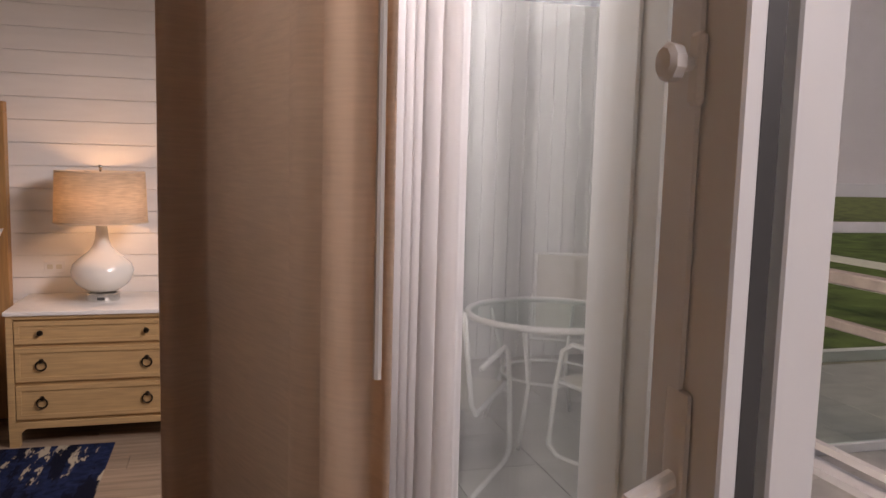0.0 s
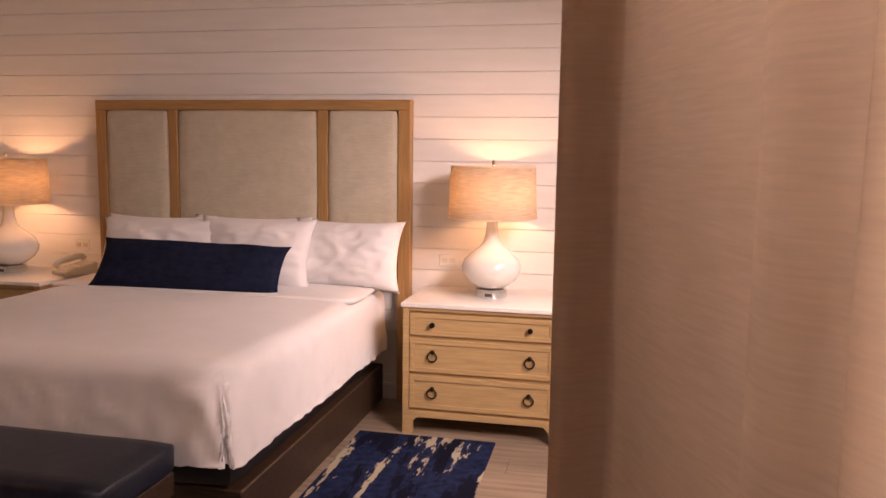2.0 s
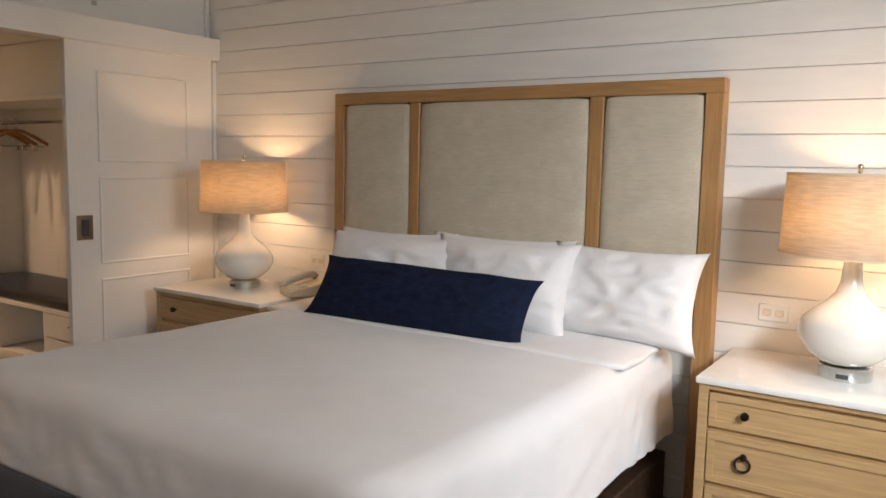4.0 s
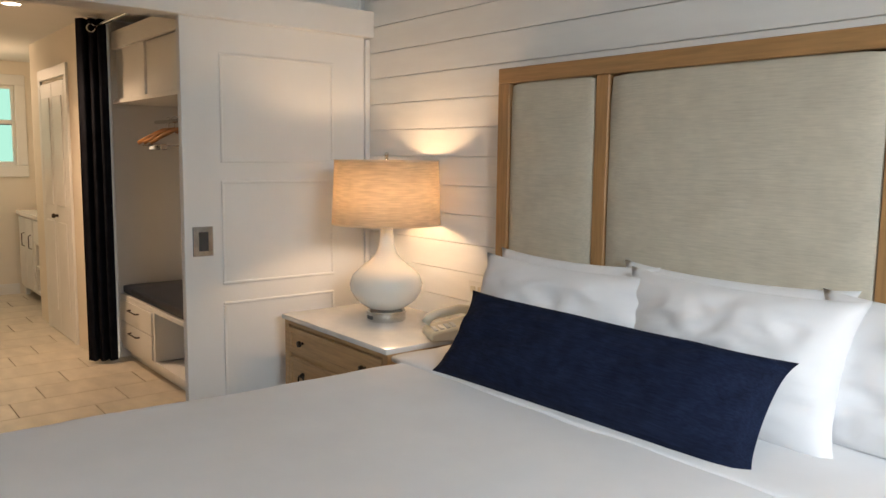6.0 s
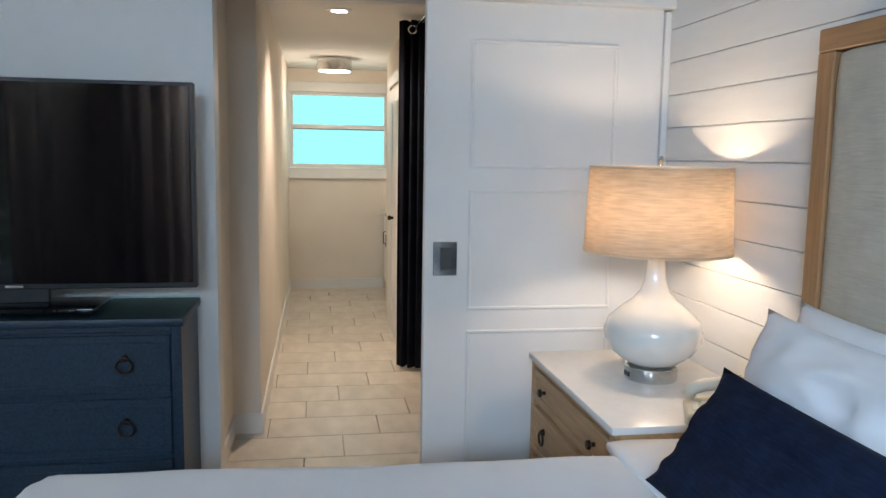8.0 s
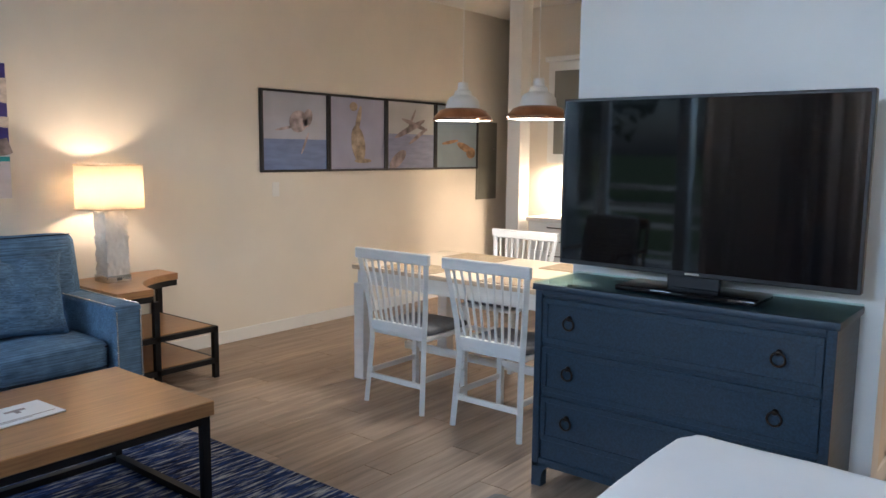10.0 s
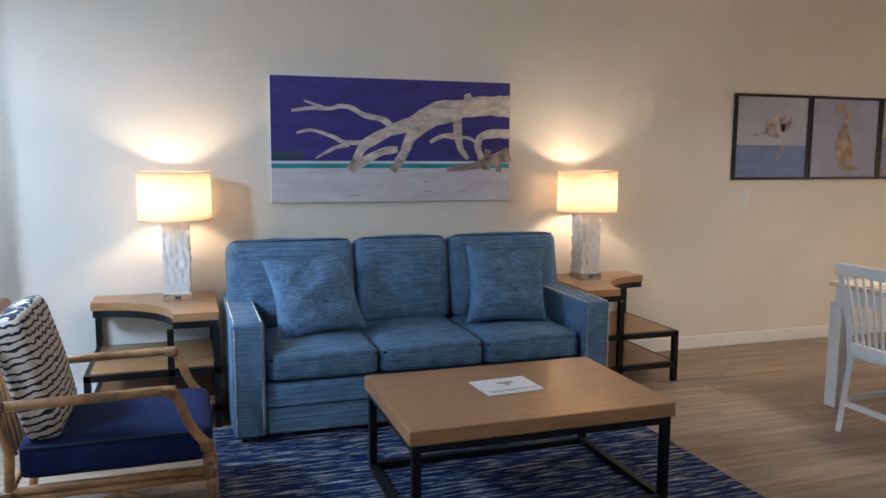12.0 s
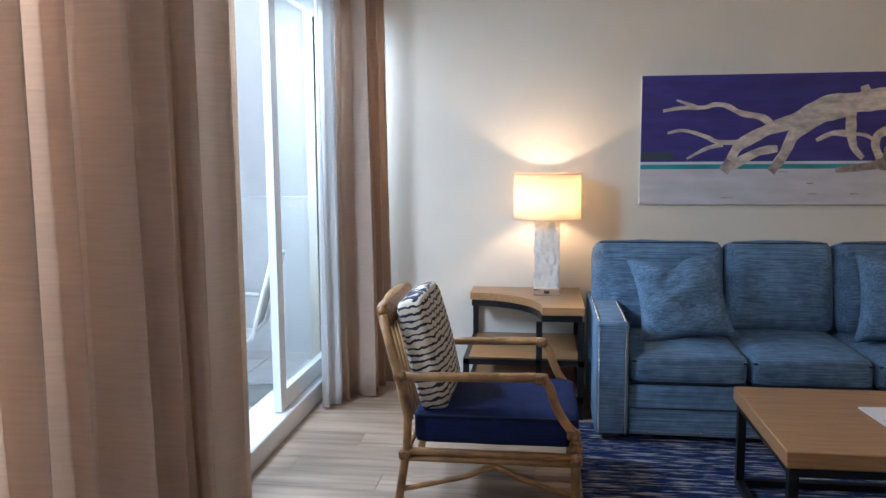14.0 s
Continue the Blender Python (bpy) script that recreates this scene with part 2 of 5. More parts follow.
M["mat"] = weave(material("woven_placemat", (0.34, 0.25, 0.15), 0.8, vary=0.1, scale=20), "Y", 200, 0.6, 0.25)
M["hanger"] = material("hanger_wood", (0.38, 0.17, 0.06), 0.4, vary=0.15, scale=10)
M["patio"] = material("grey_patio_tile", (0.46, 0.46, 0.43), 0.4, vary=0.08, scale=6, per_object=0.04)
M["sling"] = material("pale_sling_mesh", (0.60, 0.58, 0.52), 0.8, vary=0.05, scale=40, bump=0.3, bump_scale=400)
M["alu"] = material("white_aluminium", (0.78, 0.78, 0.76), 0.35, vary=0.02)
M["rail"] = material("weathered_rail", (0.34, 0.31, 0.27), 0.5, vary=0.1, scale=10)
M["stucco"] = material("white_stucco", (0.76, 0.77, 0.76), 0.9, vary=0.03, scale=4, bump=0.3, bump_scale=60)
M["grass"] = material("grass", (0.12, 0.19, 0.05), 0.9, vary=0.3, scale=1.5, bump=0.6, bump_scale=40)
M["leaf"] = material("leaves", (0.06, 0.11, 0.03), 0.6, vary=0.3, scale=3)
M["bark"] = material("bark", (0.12, 0.09, 0.06), 0.9, vary=0.3, scale=12, bump=0.6)
M["tealglow"] = glow("bright_daylight_beyond_frosted_glass", (0.42, 0.80, 0.68), 0.42)
M["bulbglow"] = glow("lit_diffuser", (1.0, 0.85, 0.65), 6.0)
M["rugbed"] = blotched("navy_streaked_carpet", (0.014, 0.026, 0.075), (0.46, 0.40, 0.30), (6.0, 1.3, 1), 1.15, 0.555, 0.575, third=((0.006, 0.008, 0.02), 0.53, 0.56))
M["ruglive"] = blotched("blue_flecked_carpet", (0.018, 0.040, 0.14), (0.42, 0.42, 0.42), (3.5, 32, 1), 1.5, 0.50, 0.62, third=((0.006, 0.010, 0.035), 0.53, 0.62))


# ---- building blocks ----
def boxes(*spans, bevel=0.0, segments=1):
    """One bmesh of boxes, each (x0, y0, z0, x1, y1, z1)."""
    bm = bmesh.new()
    for x0, y0, z0, x1, y1, z1 in spans:
        m = Matrix.Translation(((x0 + x1) / 2, (y0 + y1) / 2, (z0 + z1) / 2)) @ Matrix.Diagonal((abs(x1 - x0), abs(y1 - y0), abs(z1 - z0), 1))
        bmesh.ops.create_cube(bm, size=1, matrix=m)
    if bevel:
        bmesh.ops.bevel(bm, geom=bm.edges[:], offset=bevel, segments=segments, affect="EDGES", profile=0.5)
    return bm


def rod(points, radius, sides=10, radii=None, bm=None):
    """A round bar along a line of points."""
    bm = bm or bmesh.new()
    pts = [Vector(p) for p in points]
    rings = []
    for i, p in enumerate(pts):
        d = (pts[min(i + 1, len(pts) - 1)] - pts[max(i - 1, 0)]).normalized()
        if i:
            a = (a - d * a.dot(d)).normalized()
        else:
            a = d.cross(Vector((0, 0, 1)) if abs(d.z) < 0.9 else Vector((1, 0, 0))).normalized()
        b = d.cross(a)
        r = radii[i] if radii else radius
        rings.append([bm.verts.new(p + r * (math.cos(t) * a + math.sin(t) * b)) for t in (2 * math.pi * k / sides for k in range(sides))])
    for r0, r1 in zip(rings, rings[1:]):
        for k in range(sides):
            bm.faces.new((r0[k], r0[(k + 1) % sides], r1[(k + 1) % sides], r1[k]))
    bm.faces.new(rings[0]), bm.faces.new(rings[-1][::-1])
    return bm


def turned(profile, sides=40, close=True):
    """A round thing from (radius, height) pairs."""
    bm = bmesh.new()
    rings = [[bm.verts.new((r * math.cos(t), r * math.sin(t), z)) for t in (2 * math.pi * k / sides for k in range(sides))] for r, z in profile]
    for r0, r1 in zip(rings, rings[1:]):
        for k in range(sides):
            bm.faces.new((r0[k], r0[(k + 1) % sides], r1[(k + 1) % sides], r1[k]))
    if close:
        bm.faces.new(rings[0][::-1]), bm.faces.new(rings[-1])
    return bm


def curve_between(p0, p1, p2, n=8):
    p0, p1, p2 = Vector(p0), Vector(p1), Vector(p2)
    return [(1 - t) ** 2 * p0 + 2 * t * (1 - t) * p1 + t * t * p2 for t in (k / n for k in range(n + 1))]


def torus(radius, thick, m, n=20, k=8):
    bm = bmesh.new()
    pts = []
    for i in range(n):
        a = 2 * math.pi * i / n
        pts.append([bm.verts.new(m @ Vector(((radius + thick * math.cos(b)) * math.cos(a), (radius + thick * math.cos(b)) * math.sin(a), thick * math.sin(b))))
                    for b in (2 * math.pi * j / k for j in range(k))])
    for i in range(n):
        for j in range(k):
            bm.faces.new((pts[i][j], pts[(i + 1) % n][j], pts[(i + 1) % n][(j + 1) % k], pts[i][(j + 1) % k]))
    return bm


def soft_box(sx, sy, sz, r=0.05, puff=0.02, cuts=10, wrinkle=0.004, seed=0.0):
    """A stuffed box: rounded edges, bulging faces, small wrinkles. Centred on its own middle."""
    bm = bmesh.new()
    bmesh.ops.create_cube(bm, size=2)
    bmesh.ops.subdivide_edges(bm, edges=bm.edges[:], cuts=cuts, use_grid_fill=True)
    h = Vector((sx / 2, sy / 2, sz / 2))
    r = min(r, *h)
    for v in bm.verts:
        u = v.co.copy()
        p = Vector((u.x * h.x, u.y * h.y, u.z * h.z))
        core = Vector([max(-h[i] + r, min(h[i] - r, p[i])) for i in range(3)])
        d = p - core
        p = core + d.normalized() * r if d.length > 1e-6 else p
        for i in range(3):
            j, k = (i + 1) % 3, (i + 2) % 3
            if abs(u[i]) > 0.98:
                p[i] += math.copysign(puff * (1 - u[j] ** 2) * (1 - u[k] ** 2) * (1 if h[i] <= min(h) + 1e-6 else 0.35), u[i])
        n = noise.noise(p * 7 + Vector((seed, seed * 2, 0)))
        v.co = p + p.normalized() * n * wrinkle
    return bm


def pillow(w, h, d, seed=0.0, ears=0.04, n=34, dent=0.0):
    """A pillow standing in the xz plane, w wide, h high, d thick: thin pointed corners, full middle, creases."""
    bm = bmesh.new()
    sheets = []
    for side in (-1, 1):
        grid = []
        for i in range(n + 1):
            row = []
            for j in range(n + 1):
                u, v = 2 * i / n - 1, 2 * j / n - 1
                full = (max(0.0, 1 - abs(u) ** 3.2) * max(0.0, 1 - abs(v) ** 3.2)) ** 0.55
                pull = 1 - ears * ((1 - u * u) * abs(v) ** 3 + (1 - v * v) * abs(u) ** 3) * 2
                crease = noise.noise(Vector((u * 2.2 + seed, v * 2.2, side * 3.0 + seed))) * 0.022 - abs(noise.noise(Vector((u * 2.6 + v * 1.5 + seed, v * 3.4 - u, side + seed)))) * 0.026 + 0.006 + noise.noise(Vector((u * 7 + seed, v * 6, side + seed))) * 0.010
                pull += 0.03 * (abs(u) * abs(v)) ** 7
                x, z = u * w / 2 * pull, v * h / 2 * pull - dent * math.exp(-((u - 0.1) / 0.22) ** 2) * max(0.0, v) ** 3
                if side == 1 and (i in (0, n) or j in (0, n)):
                    row.append(sheets[0][i][j])
                    continue
                row.append(bm.verts.new((x, side * (d / 2 * full + crease * full + (0.004 if 0 < i < n and 0 < j < n else 0.0)), z)))
            grid.append(row)
        sheets.append(grid)
        for i in range(n):
            for j in range(n):
                q = (grid[i][j], grid[i + 1][j], grid[i + 1][j + 1], grid[i][j + 1])
                bm.faces.new(q if side == -1 else q[::-1])
    return bm


def drape_mesh(path, z0, z1, amp, waves, thick=0.006, n=160, rows=16, flare=0.25, seed=0.0):
    """A hanging cloth along a plan line of two points, in folds that loosen downwards."""
    bm = bmesh.new()
    a, b = Vector(path[0]), Vector(path[1])
    along = (b - a).normalized()
    across = Vector((-along.y, along.x))
    sides = []
    for s in (-1, 1):
        grid = []
        for i in range(n + 1):
            t = i / n
            col = []
            for j in range(rows + 1):
                f = j / rows
                ph = waves * 2 * math.pi * (t + 0.018 * noise.noise(Vector((t * 5, seed, 0)))) + 0.5 * noise.noise(Vector((t * 3 + seed, f * 1.2, 1)))
                wob = 1 + 0.45 * noise.noise(Vector((t * waves * 0.7, seed + 4, f * 0.6)))
                off = amp * wob * (1 + flare * f) * math.sin(ph) + 0.25 * amp * math.sin(2.3 * ph + seed)
                slide = 0.35 * amp * math.cos(ph) * wob
                p = a + (b - a) * t + across * (off + s * thick / 2) + along * slide
                col.append(bm.verts.new((p.x, p.y, z1 + (z0 - z1) * f)))
            grid.append(col)
        sides.append(grid)
        for i in range(n):
            for j in range(rows):
                q = (grid[i][j], grid[i + 1][j], grid[i + 1][j + 1], grid[i][j + 1])
                bm.faces.new(q if s == -1 else q[::-1])
    g0, g1 = sides
    for j in range(rows):
        for i in (0, n):
            bm.faces.new((g0[i][j], g0[i][j + 1], g1[i][j + 1], g1[i][j]))
    for i in range(n):
        for j in (0, rows):
            bm.faces.new((g0[i][j], g0[i + 1][j], g1[i + 1][j], g1[i][j]))
    return bm


def fold_line_mesh(points, z0, z1, thick=0.006, rows=14, seed=0.0):
    """A hanging cloth whose folds follow a plan line, loosening a little downwards."""
    pts = [Vector(p) for p in points]
    line = []
    for i in range(len(pts) - 1):
        p0, p1, p2, p3 = pts[max(i - 1, 0)], pts[i], pts[i + 1], pts[min(i + 2, len(pts) - 1)]
        for k in range(7):
            t = k / 7
            line.append(0.5 * (2 * p1 + (p2 - p0) * t + (2 * p0 - 5 * p1 + 4 * p2 - p3) * t * t + (3 * p1 - p0 - 3 * p2 + p3) * t ** 3))
    line.append(pts[-1])
    bm = bmesh.new()
    sheets = []
    for side in (-1, 1):
        grid = []
        for i, p in enumerate(line):
            d = (line[min(i + 1, len(line) - 1)] - line[max(i - 1, 0)]).normalized()
            n = Vector((-d.y, d.x))
            col = []
            for j in range(rows + 1):
                f = j / rows
                sway = 0.016 * (f - 0.35) * noise.noise(Vector((i * 0.09, f * 1.5, seed))) + 0.003 * noise.noise(Vector((i * 0.4, f * 5, seed + 3)))
                q = p + n * (sway + side * thick / 2)
                col.append(bm.verts.new((q.x, q.y, z1 + (z0 - z1) * f)))
            grid.append(col)
        sheets.append(grid)
        for i in range(len(line) - 1):
            for j in range(rows):
                bm.faces.new((grid[i][j], grid[i + 1][j], grid[i + 1][j + 1], grid[i][j + 1]))
    a, b = sheets
    for i in (0, len(line) - 1):
        for j in range(rows):
            bm.faces.new((a[i][j], a[i][j + 1], b[i][j + 1], b[i][j]))
    for j in (0, rows):
        for i in range(len(line) - 1):
            bm.faces.new((a[i][j], a[i + 1][j], b[i + 1][j], b[i][j]))
    return bm


def mesh_of(bm, mat, smooth=None, name="mesh"):
    me = bpy.data.meshes.new(name)
    bmesh.ops.recalc_face_normals(bm, faces=bm.faces[:])
    bm.to_mesh(me)
    bm.free()
    me.materials.append(mat)
    if smooth is not None:
        me.shade_smooth() if smooth == 180 else me.set_sharp_from_angle(angle=radians(smooth))
    return me


def part(name, bm, mat, parent=None, label="", smooth=35, at=None):
    ob = new(name, mesh_of(bm, mat, smooth, name))
    ob.parent = parent
    if at:
        ob.matrix_basis = at
    return tagged(ob, label) if label else ob


def thing(name, place, label, category, group="", turn=0):
    ob = new(name)
    ob.empty_display_size = 0.1
    ob.matrix_basis = pose(*place, 0, 0, turn)
    return tagged(ob, label, category, group)


def structure(name, bm, mat, label, category, smooth=None):
    return tagged(part(name, bm, mat, None, "", smooth), label, category, "", "structure")


def pieces(parent, name, size, places, mat, bevel=0.002):
    """Alike boards or tiles on one shared mesh."""
    sx, sy, sz = size
    me = mesh_of(boxes((-sx / 2, -sy / 2, -sz / 2, sx / 2, sy / 2, sz / 2), bevel=bevel), mat, None, name)
    for p in places:
        ob = new(name, me)
        ob.parent = parent
        ob.location = p


# ---- the large structure ----
H = 3.0
structure("floor", boxes((-9.9, 1.2, -0.08, 0.24, 7.75, -0.012)), M["grout"], "wood-look vinyl plank floor with a tiled hall", "floor")
structure("ceiling", boxes((-9.9, 1.1, H, 0.3, 5.85, H + 0.1), (-4.86, 5.85, H, 0.3, 7.8, H + 0.1)), M["ceiling"], "plain white painted ceiling", "ceiling")
structure("wall_south", boxes((-9.9, 1.16, -0.05, 0.24, 1.28, H)), M["wall"], "cream painted wall behind the sofa", "wall")
wall_north = structure("wall_north", boxes((-4.95, 7.712, -0.05, 0.24, 7.82, H)), M["white"], "white shiplap wall of level painted boards", "wall")
structure("wall_tv", boxes((-5.0, 4.50, -0.05, -4.85, 5.855, H)), M["white"], "white partition wall behind the television", "wall")
structure("wall_hall_return", boxes((-5.864, 5.68, -0.05, -5.0, 5.80, H), (-5.98, 5.68, -0.05, -5.864, 5.946, H)), M["hallwall"], "cream painted return wall at the hall", "wall")
structure("wall_hall_south", boxes((-10.62, 5.82, -0.05, -5.98, 5.946, H)), M["hallwall"], "cream painted hall wall", "wall")
structure("wall_hall_north", boxes((-9.0, 6.905, -0.05, -8.56, 7.03, 2.5), (-7.78, 6.905, -0.05, -7.14, 7.03, 2.5), (-8.56, 6.905, 2.08, -7.78, 7.03, 2.5)),
          M["hallwall"], "cream painted hall wall with a door opening", "wall")
structure("wall_vanity", boxes((-10.62, 7.60, -0.05, -8.9, 7.72, 2.5), (-9.0, 7.03, -0.05, -8.9, 7.60, 2.5)), M["hallwall"], "cream painted wall round the vanity", "wall")
structure("wall_hall_end", boxes((-10.62, 5.946, -0.05, -10.49, 7.60, 1.37), (-10.62, 5.946, 2.20, -10.49, 7.60, 2.5),
                                 (-10.62, 5.946, 1.37, -10.49, 5.97, 2.20), (-10.62, 7.04, 1.37, -10.49, 7.60, 2.20)), M["hallwall"], "cream painted end wall with a window", "wall")
structure("ceiling_hall", boxes((-10.62, 5.82, 2.45, -4.9, 7.72, 2.53)), M["ceiling"], "low white painted hall ceiling", "ceiling")
structure("wall_over_hall", boxes((-4.98, 5.855, 2.14, -4.86, 7.712, H)), M["white"], "white wall over the hall opening", "wall")
structure("wall_kitchen", boxes((-8.62, 1.75, -0.05, -8.5, 5.82, H)), M["wall"], "warm cream wall behind the coffee counter", "wall")
structure("wall_west", boxes((-9.98, 1.16, -0.05, -9.9, 5.85, H)), M["wall"], "plain cream wall", "wall")
structure("column", boxes((-7.98, 2.10, -0.05, -7.80, 2.245, H), bevel=0.004), M["white"], "white painted end of a partition", "column")
structure("wall_bath", boxes((-8.5, 7.03, -0.05, -7.1, 7.7, 0.0)), M["tile"], "plain floor behind the hall door", "floor")

baseboard = M["white"]
structure("baseboard_south", boxes((-9.9, 1.28, 0, 0.09, 1.295, 0.10), bevel=0.003), baseboard, "white painted baseboard below the sofa wall", "baseboard")
structure("baseboard_hall", boxes((-10.49, 5.946, 0, -5.866, 5.958, 0.115), (-5.864, 5.80, 0, -5.852, 5.958, 0.115), (-5.852, 5.80, 0, -5.0, 5.812, 0.115),
                                  (-10.49, 5.958, 0, -10.478, 7.0, 0.115), bevel=0.003), baseboard, "white painted baseboard along the hall", "baseboard")
structure("baseboard_north", boxes((-4.72, 7.688, 0, 0.05, 7.702, 0.10), bevel=0.003), baseboard, "white painted baseboard below the boards", "baseboard")
structure("corner_trim", boxes((-4.80, 7.672, 0.0, -4.772, 7.70, 2.12), (-4.86, 7.676, 2.26, -4.83, 7.70, H), bevel=0.003), M["white"], "white corner trim strip beside the boards", "trim")
structure("valance", boxes((-4.86, 5.76, 2.128, -4.735, 7.70, 2.262), bevel=0.003), M["white"], "white painted track cover over the sliding door", "trim")

# sliding panel door of the hall
panel_door = tagged(part("door_sliding", boxes((-4.822, 6.678, 0.012, -4.780, 7.668, 2.15), bevel=0.003), M["white"]), "white sliding panel door pushed open", "door", "", "structure")


def moulding(y0, z0, y1, z1, w=0.014):
    return boxes((-4.780, y0, z0, -4.772, y1, z0 + w), (-4.780, y0, z1 - w, -4.772, y1, z1), (-4.780, y0, z0 + w, -4.772, y0 + w, z1 - w),
                 (-4.780, y1 - w, z0 + w, -4.772, y1, z1 - w), bevel=0.003)


for z0, z1 in ((1.47, 1.98), (0.885, 1.385), (0.12, 0.80)):
    part("panel_moulding", moulding(6.86, z0, 7.475, z1), M["white"], panel_door)
pull = part("flush_pull", boxes((-4.780, 6.716, 1.03, -4.774, 6.815, 1.17), bevel=0.002), M["chrome"], panel_door, "brushed steel flush pull")
# shade of the pull's hollow, put on as a thin dark plate
part("recess_shade", boxes((-4.774, 6.745, 1.055, -4.7725, 6.79, 1.145)), M["grey"], pull)
structure("door_guide", boxes((-4.83, 7.668, 0, -4.765, 7.70, 0.02)), M["chrome"], "small metal floor guide of the sliding door", "trim")

# window at the hall's end
win = tagged(new("window_hall"), "frosted two-part sash window in a cream frame", "window", "", "structure")
part("casing", boxes((-10.49, 5.87, 2.20, -10.465, 7.14, 2.31), (-10.49, 5.87, 1.25, -10.455, 7.14, 1.37), (-10.49, 5.87, 1.37, -10.47, 5.97, 2.20), (-10.49, 7.04, 1.37, -10.47, 7.14, 2.20), bevel=0.004), M["white"], win)
part("sash_frame", boxes((-10.56, 5.972, 2.165, -10.52, 7.038, 2.198), (-10.56, 5.972, 1.372, -10.52, 7.038, 1.41), (-10.56, 5.972, 1.41, -10.52, 6.0, 2.165),
                         (-10.56, 7.01, 1.41, -10.52, 7.038, 2.165), (-10.555, 6.0, 1.80, -10.515, 7.01, 1.845), bevel=0.003), M["whiteplastic"], win)
part("sash_gap", boxes((-10.514, 6.0, 1.79, -10.511, 7.01, 1.80)), M["grey"], win)
part("pane", boxes((-10.545, 6.0, 1.845, -10.54, 7.01, 2.165)), M["frost"], win)
part("pane", boxes((-10.545, 6.0, 1.41, -10.54, 7.01, 1.80)), M["frost"], win)
structure("backdrop_hall_window", boxes((-10.9, 5.6, 1.1, -10.88, 7.4, 2.5)), M["tealglow"], "bright green-blue daylight beyond the frosted window", "backdrop")

# bifold door in the hall
hall_door = tagged(part("door_hall", boxes((-8.55, 6.885, 0.01, -8.18, 6.915, 2.07), (-8.17, 6.885, 0.01, -7.79, 6.915, 2.07), bevel=0.003), M["white"]), "white two-leaf folding door, closed", "door", "", "structure")
for x0, x1 in ((-8.49, -8.24), (-8.11, -7.85)):
    part("raised_panel", boxes((x0, 6.877, 0.2, x1, 6.886, 0.95), (x0, 6.877, 1.08, x1, 6.886, 1.95), bevel=0.004), M["white"], hall_door)
part("knob", turned([(0.0, 0), (0.012, 0), (0.012, 0.02), (0.02, 0.03), (0.018, 0.045), (0.0, 0.05)], 14, False), M["bronze"], hall_door, "", 40, pose(-8.11, 6.883, 1.0, 90))
structure("door_casing_hall", boxes((-7.78, 6.885, 0, -7.70, 6.905, 2.10), (-8.64, 6.885, 0, -8.56, 6.905, 2.10), (-8.64, 6.885, 2.10, -7.70, 6.905, 2.19), bevel=0.003), M["white"], "white painted casing of the folding door", "trim")

# ---- glass wall on the balcony side ----
structure("sill_curb", boxes((0.09, 1.28, -0.05, 0.34, 7.70, 0.115), bevel=0.006), M["vinyl"], "white threshold curb under the sliding glass doors", "sill")
structure("header", boxes((0.09, 1.16, 2.52, 0.30, 7.82, H)), M["wall"], "cream painted wall over the glass doors", "wall")
structure("wall_glass_ends", boxes((0.09, 1.16, -0.05, 0.30, 1.28, 2.52), (0.09, 7.55, 0.115, 0.30, 7.82, 2.52)), M["wall"], "cream wall ends beside the glass doors", "wall")


def glass_leaf(name, label, x, y0, y1, handle=None, s=0.095, th=0.045):
    """A sliding leaf in the plane x, from y0 to y1."""
    ob = tagged(new(name), label, "door", "sliding glass doors", "structure")
    part("stile", boxes((x, y0, 0.12, x + th, y0 + s, 2.51), (x - 0.006, y0 + 0.06, 0.12, x, y0 + 0.085, 2.51), bevel=0.003), M["vinyl"], ob)
    part("stile", boxes((x, y1 - s, 0.12, x + 0.045, y1, 2.51), bevel=0.003), M["vinyl"], ob)
    part("rail", boxes((x, y0 + s, 0.12, x + 0.045, y1 - s, 0.23), bevel=0.003), M["vinyl"], ob)
    part("rail", boxes((x, y0 + s, 2.42, x + 0.045, y1 - s, 2.51), bevel=0.003), M["vinyl"], ob)
    pane = part("pane", boxes((x + 0.006, y0 + s - 0.01, 0.22, x + 0.014, y1 - s + 0.01, 2.43)), M["glass"], ob)
    pane.visible_shadow = False
    part("gasket", boxes((x + th, y0 + 0.002, 0.12, x + th + 0.02, y0 + 0.05, 2.51)), M["grey"], ob)
    if handle:
        y = y0 + handle
        grip = part("pull_handle", rod([(x - 0.004, y, 0.99), (x - 0.05, y, 1.0)] + curve_between((x - 0.05, y, 1.0), (x - 0.065, y, 1.13), (x - 0.05, y, 1.25), 8) + [(x - 0.004, y, 1.27)], 0.012), M["whiteplastic"], ob)
        part("handle_plate", boxes((x - 0.008, y - 0.02, 0.95, x, y + 0.02, 1.365), bevel=0.006, segments=2), M["whiteplastic"], ob)
        part("latch_plate", boxes((x - 0.010, y - 0.011, 1.645, x, y + 0.011, 1.715), bevel=0.004), M["whiteplastic"], ob)
        part("latch_knob", turned([(0.0, 0), (0.007, 0), (0.008, 0.012), (0.018, 0.015), (0.019, 0.026), (0.014, 0.031), (0.0, 0.032)], 10, False), M["whiteplastic"], ob, "", 30, pose(x - 0.01, y + 0.004, 1.685, 0, -90))
    return ob


